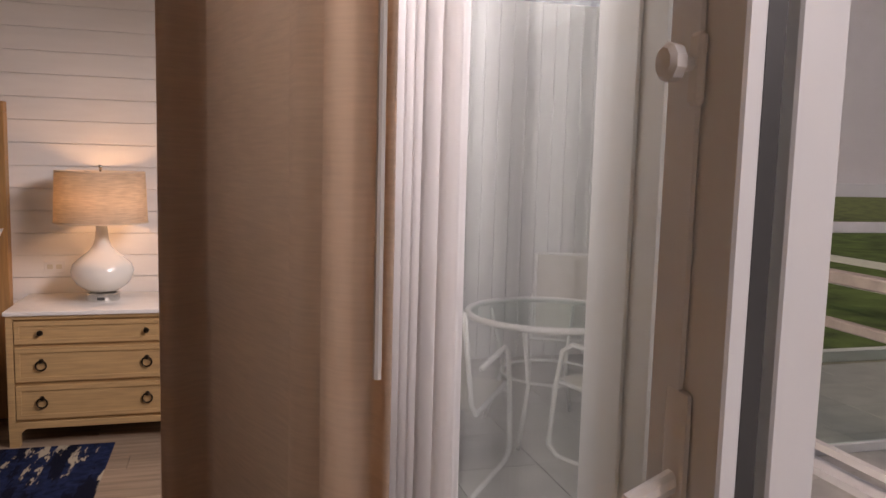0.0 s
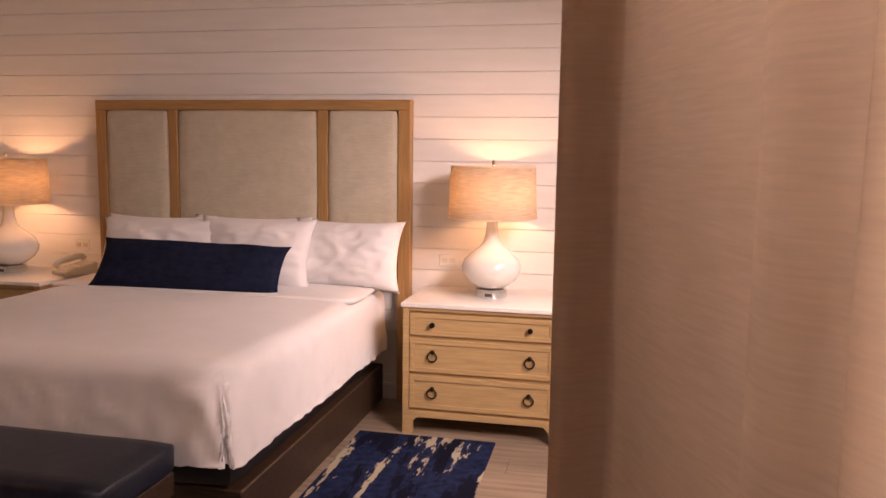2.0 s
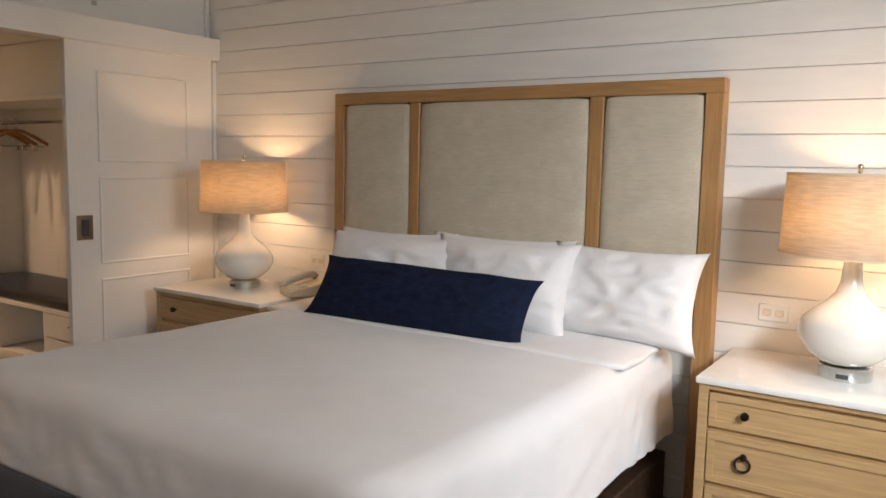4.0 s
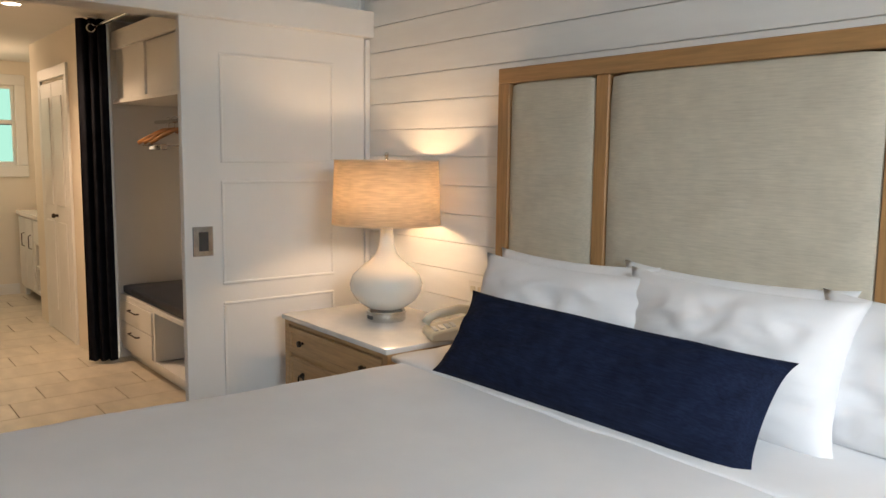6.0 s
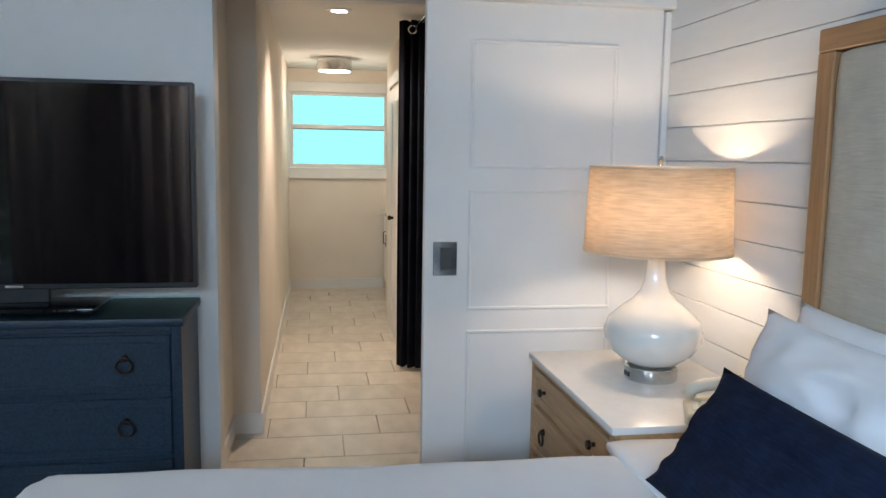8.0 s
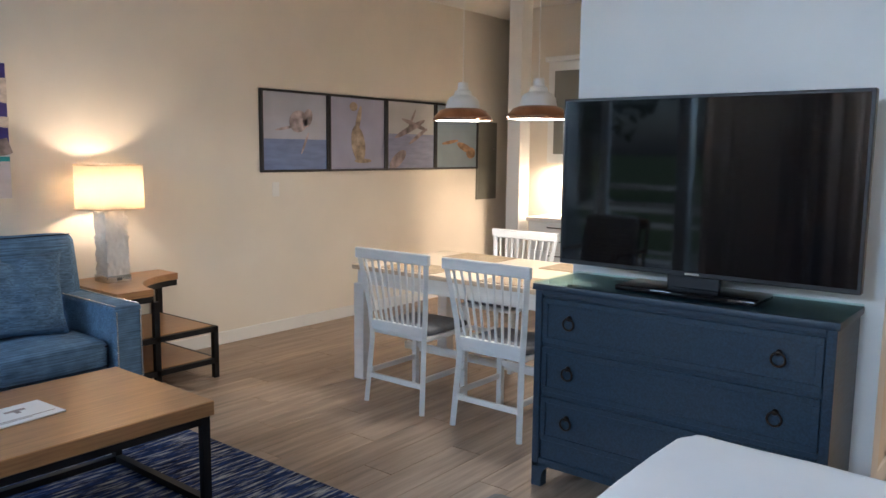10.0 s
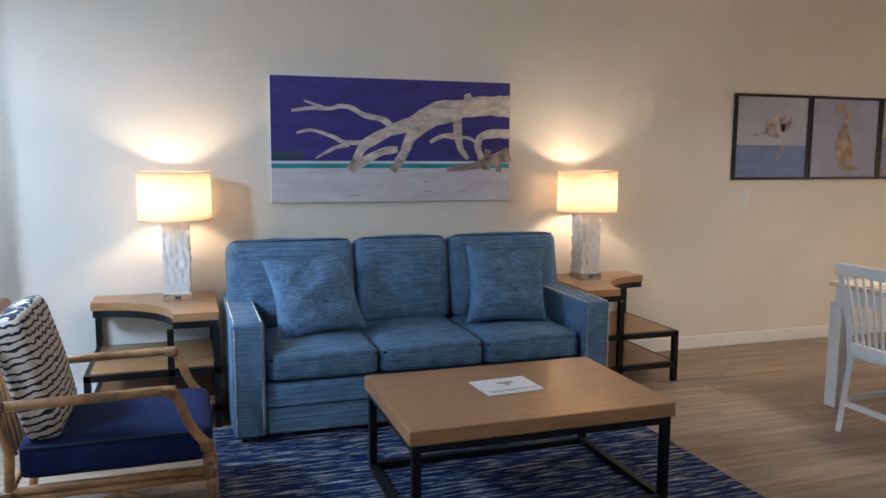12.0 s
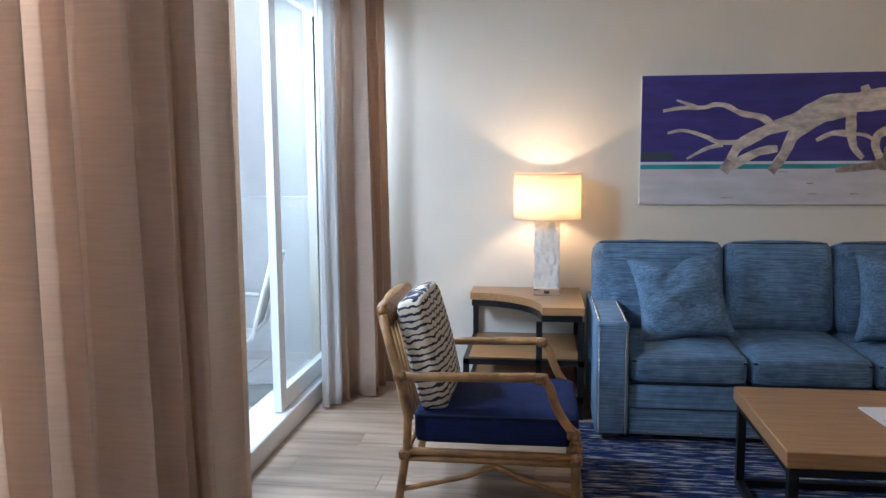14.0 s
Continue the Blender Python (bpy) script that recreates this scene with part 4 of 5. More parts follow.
part("bracket", boxes((1.10, -0.075, -0.012, 1.145, -0.045, 0.012)), M["chrome"], crod)

vanity = thing("vanity", (-9.72, 7.28, 0), "white bathroom vanity with drawers and open shelves", "vanity")
part("cabinet", boxes((-0.70, -0.26, 0.10, 0.0, 0.30, 0.86), (0.0, 0.27, 0.10, 0.70, 0.30, 0.86), (0.67, -0.26, 0.10, 0.70, 0.27, 0.86), (0.0, -0.26, 0.10, 0.67, 0.27, 0.13), (0.0, -0.26, 0.36, 0.67, 0.27, 0.385), (0.0, -0.26, 0.60, 0.67, 0.27, 0.625), bevel=0.003), M["white"], vanity)
part("countertop", boxes((-0.72, -0.29, 0.86, 0.72, 0.31, 0.90), bevel=0.004), M["stone"], vanity)
part("splash", boxes((-0.72, 0.29, 0.90, 0.72, 0.31, 1.0)), M["stone"], vanity)
part("drawer", boxes((0.02, -0.28, 0.64, 0.66, -0.26, 0.845), bevel=0.003), M["white"], vanity)
for x in (-0.66, -0.34):
    d = part("cupboard_door", boxes((x, -0.28, 0.13, x + 0.30, -0.26, 0.845), bevel=0.003), M["white"], vanity)
    part("handle", rod([(x + 0.26, -0.28, 0.55), (x + 0.26, -0.305, 0.56), (x + 0.26, -0.305, 0.68), (x + 0.26, -0.28, 0.69)], 0.005, 8), M["bronze"], d)
for sx in (-0.68, 0.68):
    for sy in (-0.22, 0.26):
        part("leg", boxes((sx - 0.02, sy - 0.02, 0, sx + 0.02, sy + 0.02, 0.10)), M["white"], vanity)
for z, n in ((0.13, 3), (0.385, 3)):
    for k in range(n):
        tagged(part("folded_towel", soft_box(0.26, 0.36, 0.06, 0.028, 0.006, 6, 0.004, k), M["sheet"], None, "", 180, pose(-9.35, 7.28, z + 0.032 + 0.062 * k)), "folded white towel stacked on the vanity shelf", "towel", "folded towels")

drum = thing("ceiling_light", (-9.5, 6.43, 2.45), "brushed steel drum ceiling light, lit", "ceiling light")
part("drum", turned([(0.0, -0.005), (0.17, -0.005), (0.17, -0.125), (0.155, -0.125), (0.155, -0.02), (0.0, -0.02)], 40, False), M["chrome"], drum)
part("diffuser", turned([(0.0, -0.112), (0.155, -0.112), (0.155, -0.122), (0.0, -0.122)], 40, False), M["bulbglow"], drum, "glowing white diffuser")
dl = thing("downlight", (-6.9, 6.4, 2.45), "round recessed downlight in the hall ceiling, lit", "downlight")
part("trim_ring", turned([(0.055, -0.001), (0.085, -0.001), (0.085, -0.006), (0.055, -0.012), (0.055, -0.001)], 32, False), M["white"], dl)
part("lens", turned([(0.0, -0.002), (0.055, -0.002), (0.055, -0.004), (0.0, -0.004)], 32, False), M["bulbglow"], dl)


# ---- living room ----
sofa = thing("sofa", (-2.69, 1.86, 0), "blue woven three-seat sofa with nailhead trim", "sofa")
part("base", boxes((-0.93, -0.46, 0.05, 0.93, 0.455, 0.31), bevel=0.012, segments=2), M["sofa"], sofa)
part("apron", boxes((-0.925, 0.455, 0.04, 0.925, 0.468, 0.19), bevel=0.004), M["sofa"], sofa)
part("back_frame", boxes((-0.93, -0.47, 0.31, 0.93, -0.30, 0.80), bevel=0.03, segments=3), M["sofa"], sofa)
for sx in (-1, 1):
    arm = part("arm", boxes((sx * 1.105, -0.47, 0.04, sx * 0.935, 0.495, 0.655), bevel=0.018, segments=3), M["sofa"], sofa)
    for u in (0.951, 1.089):
        bm = bmesh.new()
        for k in range(46):
            bmesh.ops.create_icosphere(bm, subdivisions=1, radius=0.0066, matrix=Matrix.Translation((sx * u, 0.497, 0.06 + k * 0.0125)))
        for k in range(58):
            bmesh.ops.create_icosphere(bm, subdivisions=1, radius=0.0066, matrix=Matrix.Translation((sx * u, 0.475 - k * 0.0125, 0.657)))
        tagged(part("nailhead_row", bm, M["nail"], arm, "row of nickel nailheads", 180), kind="stuff")
bm = bmesh.new()
for k in range(150):
    bmesh.ops.create_icosphere(bm, subdivisions=1, radius=0.005, matrix=Matrix.Translation((-0.92 + k * 0.01235, 0.470, 0.055)))
tagged(part("nailhead_row", bm, M["nail"], sofa, "row of nickel nailheads", 180), kind="stuff")
part("seam", rod([(-0.925, 0.470, 0.188), (0.925, 0.470, 0.188)], 0.004, 6), M["piping"], sofa)
for i, x in enumerate((-0.62, 0.0, 0.62)):
    c = part("seat_cushion", soft_box(0.612, 0.78, 0.17, 0.045, 0.028, 12, 0.004, i), M["sofa"], sofa, "", 180, pose(x, 0.075, 0.395))
    w, d, z = 0.295, 0.38, 0.045
    part("piping", rod([(-w, d, z), (w, d, z)], 0.006, 6), M["piping"], c)
    part("piping", rod([(-w, d, -0.065), (w, d, -0.065)], 0.006, 6), M["piping"], c)
    wide = 0.76 if x else 0.60
    bm = soft_box(wide, 0.20, 0.53, 0.05, 0.03, 12, 0.006, i + 5)
    b = part("back_cushion", bm, M["sofa"], sofa, "", 180, pose(x * 1.13, -0.255, 0.735, 10))
    part("piping", rod([(-wide / 2 + 0.03, 0.088, 0.255), (wide / 2 - 0.03, 0.088, 0.255)], 0.004, 6), M["piping"], b)
for sx in (-1, 1):
    for sy in (-0.42, 0.42):
        part("foot", boxes((sx * 1.06, sy - 0.03, 0.012, sx * 1.0, sy + 0.03, 0.05)), M["darkwood"], sofa)
for x, turn in ((-2.08, 6), (-3.28, -4)):
    tagged(part("throw_pillow", pillow(0.53, 0.50, 0.19, x, 0.06, 26, 0.055), M["sofa"], None, "", 180, pose(x, 1.965, 0.72, 20, turn, turn)), "blue woven square throw pillow on the sofa", "cushion", "sofa cushions")


def end_table(name, place, label, mirror):
    """Concave quarter cut out of the top's outer front corner, two rectangular shelves, dark steel legs. Local +y is the front."""
    ob = thing(name, place, label, "end table", "end tables")
    w, d = 0.70, 0.70
    s = mirror
    arc = [(s * (-w / 2 + 0.46 * math.cos(a)), d / 2 - 0.46 * math.sin(a)) for a in (math.pi / 2 * k / 14 for k in range(15))]
    plan = [(s * w / 2, -d / 2), (s * w / 2, d / 2)] + arc + [(s * -w / 2, -d / 2)]

    def slab(points, z0, z1):
        bm = bmesh.new()
        lo, hi = [bm.verts.new((x, y, z0)) for x, y in points], [bm.verts.new((x, y, z1)) for x, y in points]
        bm.faces.new(lo), bm.faces.new(hi)
        for k in range(len(points)):
            bm.faces.new((lo[k], lo[(k + 1) % len(points)], hi[(k + 1) % len(points)], hi[k]))
        return bm
    part("tabletop", slab(plan, 0.615, 0.66), M["tabletop"], ob, "honey oak top with a curved bite")
    inner = [(x * 0.97, y * 0.97) for x, y in plan]
    part("top_frame", slab(inner, 0.575, 0.614), M["black"], ob)
    for z in (0.335, 0.12):
        part("shelf", boxes((-w / 2 + 0.03, -d / 2 + 0.03, z, w / 2 - 0.03, d / 2 - 0.03, z + 0.018)), M["tabletop"], ob)
        part("shelf_frame", boxes((-w / 2, -d / 2, z - 0.02, w / 2, -d / 2 + 0.03, z + 0.014), (-w / 2, d / 2 - 0.03, z - 0.02, w / 2, d / 2, z + 0.014),
                                  (-w / 2, -d / 2 + 0.03, z - 0.02, -w / 2 + 0.03, d / 2 - 0.03, z + 0.014), (w / 2 - 0.03, -d / 2 + 0.03, z - 0.02, w / 2, d / 2 - 0.03, z + 0.014)), M["black"], ob)
    for x, y, h in ((w / 2, d / 2, 0.575), (w / 2, -d / 2, 0.575), (-w / 2, -d / 2, 0.575), (-w / 2, d / 2, 0.35), (-w / 2 + 0.46, d / 2, 0.575)):
        x *= s
        sx = -1 if x > 0 else 1
        part("leg", boxes((x, y, 0, x + sx * 0.035, y - math.copysign(0.035, y), h)), M["black"], ob)
    return ob


end_table("end_table", (-1.19, 1.665, 0), "oak and dark steel end table with a curved bite", -1)
end_table("end_table", (-4.18, 1.665, 0), "oak and dark steel end table with open shelves", 1)


def block_lamp(x, y, z):
    ob = thing("table_lamp", (x, y, z), "carved white block lamp with a white drum shade, lit", "lamp", "sofa lamps")
    part("plinth", boxes((-0.083, -0.083, 0, 0.083, 0.083, 0.045), bevel=0.003), M["chrome"], ob, "brushed steel plinth")
    part("outlet", boxes((-0.016, 0.083, 0.014, 0.016, 0.086, 0.032)), M["grey"], ob)
    bm = boxes((-0.074, -0.074, 0.045, 0.074, 0.074, 0.475))
    bmesh.ops.subdivide_edges(bm, edges=bm.edges[:], cuts=22, use_grid_fill=True)
    for v in bm.verts:
        if 0.05 < v.co.z < 0.47:
            n = noise.noise(v.co * 40) + 0.4 * noise.noise(v.co * 70)
            v.co.x, v.co.y = v.co.x * (1 + 0.17 * n), v.co.y * (1 + 0.17 * n)
    part("body", bm, M["plaster"], ob, "white carved relief block", 60)
    part("stem", rod([(0, 0, 0.47), (0, 0, 0.74)], 0.006, 8), M["chrome"], ob)
    part("shade", turned([(0.208, 0.478), (0.205, 0.757), (0.201, 0.757), (0.204, 0.478), (0.208, 0.478)], 48, False), M["whiteshade"], ob, "white drum shade", 180)
    for z0 in (0.474, 0.752):
        part("shade_rim", turned([(0.2105, z0), (0.2105, z0 + 0.008), (0.2, z0 + 0.008), (0.2, z0), (0.2105, z0)], 48, False), M["shade"], ob, "", 180)
    for a in range(3):
        part("spider_arm", rod([(0, 0, 0.735), (0.202 * math.cos(a * 2.1), 0.202 * math.sin(a * 2.1), 0.74)], 0.0025, 6), M["chrome"], ob)
    return ob


bl = block_lamp(-1.325, 1.55, 0.66)
copy_thing(bl, pose(-4.06, 1.55, 0.66))

# canvas picture of driftwood on a beach
art = thing("canvas_picture", (-2.737, 1.282, 1.21), "wide canvas print of pale driftwood on a beach", "picture")
part("canvas", boxes((-0.825, 0, 0, 0.825, 0.036, 0.815), bevel=0.003), M["paper"], art)


def picture_band(parent, name, x0, x1, z0, z1, y, colour, vary=0.05):
    return part(name, boxes((x0, y, z0, x1, y + 0.0015, z1)), material("print_" + name, colour, 0.75, vary=vary, scale=4, stretch=(1, 1, 4)), parent)


picture_band(art, "printed_sky", -0.823, 0.823, 0.27, 0.812, 0.0362, (0.050, 0.038, 0.22), 0.12)
picture_band(art, "printed_sea", -0.823, 0.823, 0.225, 0.27, 0.0362, (0.04, 0.33, 0.36), 0.2)
picture_band(art, "printed_surf", -0.823, 0.823, 0.255, 0.272, 0.0366, (0.62, 0.68, 0.74))
picture_band(art, "printed_sand", -0.823, 0.823, 0.003, 0.225, 0.0362, (0.60, 0.57, 0.60), 0.06)
picture_band(art, "printed_hill", 0.62, 0.823, 0.285, 0.33, 0.0366, (0.04, 0.07, 0.08))
DRIFT = material("print_driftwood", (0.62, 0.54, 0.47), 0.75, vary=0.2, scale=14, stretch=(1, 1, 2))
DRIFT2 = material("print_driftwood_shade", (0.38, 0.31, 0.28), 0.75, vary=0.3, scale=14)


def branch(points, w0, w1, mat, y, parent):
    """A flat tapering limb; points run from the canvas's top corner: across to the west, down."""
    pts = [Vector((0.825 - u * 1.65, 0.815 - v * 0.815)) for u, v in points]
    fine = []
    for i in range(len(pts) - 1):
        p0, p1, p2, p3 = pts[max(i - 1, 0)], pts[i], pts[i + 1], pts[min(i + 2, len(pts) - 1)]
        for k in range(6):
            t = k / 6
            fine.append(0.5 * (2 * p1 + (p2 - p0) * t + (2 * p0 - 5 * p1 + 4 * p2 - p3) * t * t + (3 * p1 - p0 - 3 * p2 + p3) * t ** 3))
    fine.append(pts[-1])
    bm = bmesh.new()
    rows = []
    for i, p in enumerate(fine):
        d = (fine[min(i + 1, len(fine) - 1)] - fine[max(i - 1, 0)]).normalized()
        w = (w0 + (w1 - w0) * i / (len(fine) - 1)) * (1 + 0.25 * noise.noise(Vector((p.x * 14, p.y * 14, 0))))
        q = Vector((-d.y, d.x)) * w / 2
        rows.append([bm.verts.new((*((p + s * q)[0:1]), y + dy, (p + s * q)[1])) for s in (1, -1) for dy in (0, 0.0003)])
    for a, b in zip(rows, rows[1:]):
        for k, j in ((0, 2), (2, 3), (3, 1), (1, 0)):
            bm.faces.new((a[k], a[j], b[j], b[k]))
    part("printed_driftwood", bm, mat, parent)


for nth, (pts, w0, w1, shade) in enumerate((
        (((1.0, 0.202), (0.881, 0.202), (0.772, 0.231), (0.689, 0.238), (0.626, 0.289), (0.553, 0.367), (0.479, 0.417), (0.406, 0.493), (0.361, 0.557), (0.329, 0.691)), 0.145, 0.05, 0),
        (((0.479, 0.381), (0.443, 0.329), (0.37, 0.298), (0.315, 0.24), (0.269, 0.231), (0.233, 0.251), (0.151, 0.252), (0.082, 0.274)), 0.042, 0.018, 0),
        (((0.205, 0.248), (0.164, 0.216), (0.131, 0.193)), 0.024, 0.012, 0),
        (((0.753, 0.28), (0.662, 0.333), (0.598, 0.411), (0.562, 0.468), (0.534, 0.597), (0.507, 0.688)), 0.085, 0.06, 0),
        (((0.507, 0.57), (0.443, 0.59), (0.379, 0.654), (0.333, 0.708)), 0.045, 0.06, 0),
        (((0.37, 0.521), (0.288, 0.515), (0.242, 0.473), (0.16, 0.424), (0.1, 0.445)), 0.034, 0.015, 0),
        (((0.306, 0.532), (0.242, 0.569), (0.174, 0.644)), 0.034, 0.014, 0),
        (((0.763, 0.307), (0.767, 0.458), (0.781, 0.571), (0.813, 0.646)), 0.07, 0.03, 0),
        (((0.753, 0.459), (0.699, 0.458), (0.644, 0.51)), 0.045, 0.022, 0),
        (((0.763, 0.458), (0.817, 0.475), (0.849, 0.511)), 0.022, 0.018, 0),
        (((1.0, 0.436), (0.927, 0.431), (0.868, 0.463), (0.854, 0.549), (0.877, 0.664)), 0.065, 0.05, 0),
        (((1.0, 0.603), (0.927, 0.653), (0.845, 0.703), (0.717, 0.736)), 0.1, 0.03, 1),
        (((0.817, 0.189), (0.804, 0.105)), 0.075, 0.045, 0),
        (((0.338, 0.664), (0.311, 0.744)), 0.075, 0.06, 1),
        (((0.521, 0.652), (0.484, 0.747)), 0.05, 0.055, 1),
        (((0.945, 0.653), (0.95, 0.759)), 0.05, 0.04, 1),
        (((0.9, 0.567), (0.89, 0.74)), 0.045, 0.06, 1))):
    branch(pts, w0, w1, DRIFT2 if shade else DRIFT, 0.0385 + 0.0004 * nth, art)
for u, v, w in ((0.33, 0.95, 0.04), (0.63, 0.84, 0.02), (0.64, 0.92, 0.03), (0.79, 0.92, 0.025), (0.53, 0.75, 0.03)):
    part("printed_mark", boxes((0.825 - u * 1.65 - w, 0.0378, 0.815 - v * 0.815, 0.825 - u * 1.65 + w, 0.0385, 0.82 - v * 0.815)), DRIFT2, art)

# coffee table, magazine, rug
ct = thing("coffee_table", (-2.775, 3.23, 0.012), "honey oak coffee table on a black steel frame", "coffee table")
part("tabletop", boxes((-0.60, -0.40, 0.395, 0.60, 0.40, 0.458), bevel=0.004), M["tabletop"], ct, "thick honey oak top")
part("apron_frame", boxes((-0.585, -0.385, 0.36, 0.585, -0.35, 0.394), (-0.585, 0.35, 0.36, 0.585, 0.385, 0.394), (-0.585, -0.35, 0.36, -0.55, 0.35, 0.394), (0.55, -0.35, 0.36, 0.585, 0.35, 0.394)), M["black"], ct)
part("floor_frame", boxes((-0.55, -0.385, 0.0, 0.55, -0.35, 0.03), (-0.55, 0.35, 0.0, 0.55, 0.385, 0.03), (-0.585, -0.35, 0.0, -0.55, 0.35, 0.03), (0.55, -0.35, 0.0, 0.585, 0.35, 0.03)), M["black"], ct)
for sx in (-1, 1):
    for sy in (-1, 1):
        part("leg", boxes((sx * 0.585, sy * 0.385, 0, sx * 0.55, sy * 0.35, 0.36)), M["black"], ct)
mag = thing("magazine", (-2.76, 3.20, 0.471), "white magazine lying on the coffee table", "magazine", "", 4)
part("page_block", boxes((-0.14, -0.11, 0, 0.14, 0.11, 0.006), bevel=0.001), M["paper"], mag)
part("cover_print", boxes((-0.05, -0.05, 0.0062, 0.03, -0.028, 0.0068), (-0.02, -0.028, 0.0062, 0.0, 0.0, 0.0068)), M["ink"], mag)
part("title_bar", boxes((-0.12, 0.06, 0.0062, 0.12, 0.066, 0.0068), (-0.02, 0.075, 0.0062, 0.12, 0.08, 0.0068)), M["ink"], mag)
tagged(part("area_rug", boxes((-3.81, 2.08, 0.0, -1.49, 4.55, 0.012), bevel=0.003), M["ruglive"]), "blue flecked area rug under the coffee table", "rug")

# rattan armchair, facing west
ch = thing("armchair", (-1.10, 2.93, 0), "rattan armchair with navy seat and striped cushion", "armchair")
W = 0.325
for s in (-1, 1):
    y = s * W
    part("back_leg", rod([(0.42, y, 0), (0.375, y, 0.28), (0.37, y, 0.42), (0.415, y, 0.62), (0.475, y, 0.86)], 0.019), M["rattan"], ch, "", 180)
    part("front_leg", rod([(-0.345, y, 0), (-0.345, y, 0.36)], 0.021), M["rattan"], ch, "", 180)
    part("armrest", rod([(0.40, y, 0.595), (0.1, y, 0.60), (-0.15, y, 0.605)] + curve_between((-0.17, y, 0.605), (-0.225, y, 0.60), (-0.24, y, 0.55), 5) + curve_between((-0.245, y, 0.53), (-0.28, y, 0.42), (-0.345, y, 0.365), 5), 0.02), M["rattan"], ch, "", 180)
    part("seat_rail", rod([(0.385, y, 0.265), (-0.345, y, 0.265)], 0.017), M["rattan"], ch, "", 180)
    part("seat_rail", rod([(0.385, y, 0.235), (-0.345, y, 0.235)], 0.015), M["rattan"], ch, "", 180)
    part("brace", rod([(0.40, y, 0.09), (0.12, y, 0.16), (-0.02, y, 0.22)], 0.012), M["rattan"], ch, "", 180)
    part("brace", rod([(-0.34, y, 0.09), (-0.12, y, 0.16), (0.0, y, 0.22)], 0.012), M["rattan"], ch, "", 180)
    for x, z in ((-0.345, 0.25), (0.382, 0.25), (0.40, 0.595), (-0.20, 0.60), (-0.335, 0.365), (-0.345, 0.31)):
        part("binding", boxes((x - 0.028, y - 0.026, z - 0.022, x + 0.028, y + 0.026, z + 0.022), bevel=0.012, segments=2), M["binding"], ch, "", 180)
for x, z in ((0.385, 0.25), (-0.345, 0.25)):
    part("cross_rail", rod([(x, -W, z), (x, W, z)], 0.016), M["rattan"], ch, "", 180)
part("crest_rail", rod([(0.475, -W, 0.86)] + curve_between((0.478, -W, 0.87), (0.50, 0, 0.93), (0.478, W, 0.87), 8), 0.02), M["rattan"], ch, "", 180)
for k in range(9):
    y = -W + 0.07 + k * (2 * W - 0.14) / 8
    part("back_slat", rod([(0.375, y, 0.36), (0.42, y, 0.62), (0.484, y, 0.885)], 0.009, 8), M["rattan"], ch, "", 180)
part("back_wrap", soft_box(0.05, 0.62, 0.11, 0.02, 0.01, 8, 0.004), M["binding"], ch, "woven rattan top band", 180, pose(0.475, 0, 0.85, 0, 14))
part("seat_cushion", soft_box(0.71, 0.61, 0.145, 0.035, 0.015, 12, 0.003), M["seatnavy"], ch, "navy canvas seat cushion", 180, pose(-0.005, 0, 0.36))
part("piping", rod([(-0.34, 0.306, 0.42), (0.33, 0.306, 0.42)], 0.005, 6), M["piping"], ch)
stripe = weave(material("striped_cushion", (0.62, 0.56, 0.46), 0.9, vary=0.03), "Z", 60, 0.2, 0.1)
nt = stripe.node_tree
co, mp, wv = nt.nodes.new("ShaderNodeTexCoord"), nt.nodes.new("ShaderNodeMapping"), nt.nodes.new("ShaderNodeTexWave")
nt.links.new(co.outputs["Object"], mp.inputs[0])
nt.links.new(mp.outputs[0], wv.inputs["Vector"])
wv.bands_direction = "Z"
wv.inputs["Scale"].default_value, wv.inputs["Distortion"].default_value, wv.inputs["Detail"].default_value, wv.inputs["Detail Scale"].default_value = 10.5, 4.5, 3, 2.2
rng, mix = nt.nodes.new("ShaderNodeMapRange"), nt.nodes.new("ShaderNodeMix")
rng.inputs[1].default_value, rng.inputs[2].default_value = 0.66, 0.74
nt.links.new(wv.outputs["Fac"], rng.inputs[0])
mix.data_type = "RGBA"
nt.links.new(rng.outputs[0], mix.inputs[0])
bs = nt.nodes["Principled BSDF"]
nt.links.new(bs.inputs["Base Color"].links[0].from_socket, mix.inputs[6])
mix.inputs[7].default_value = (0.012, 0.016, 0.04, 1)
nt.links.new(mix.outputs[2], bs.inputs["Base Color"])
cb = tagged(part("back_cushion", soft_box(0.125, 0.53, 0.50, 0.03, 0.03, 12, 0.006), stripe, None, "", 180, pose(-1.10 + 0.315, 2.93, 0.665, 0, 14)), "cream cushion with torn navy stripes on the armchair", "cushion")

# ---- dining corner ----
dt = thing("dining_table", (-5.60, 3.55, 0), "white dining table with a pale wood top", "dining table")
part("tabletop", boxes((-0.50, -0.85, 0.745, 0.50, 0.85, 0.775), bevel=0.004), M["dinetop"], dt, "pale wood table top")
part("apron", boxes((-0.47, -0.82, 0.65, -0.44, 0.82, 0.744), (0.44, -0.82, 0.65, 0.47, 0.82, 0.744), (-0.44, -0.82, 0.65, 0.44, -0.79, 0.744), (-0.44, 0.79, 0.65, 0.44, 0.82, 0.744)), M["whitewood"], dt)
for sx in (-1, 1):
    for sy in (-1, 1):
        part("leg", boxes((sx * 0.49, sy * 0.84, 0, sx * 0.40, sy * 0.75, 0.65), bevel=0.004), M["whitewood"], dt)
part("stretcher", boxes((-0.02, -0.80, 0.12, 0.02, 0.80, 0.17)), M["whitewood"], dt)
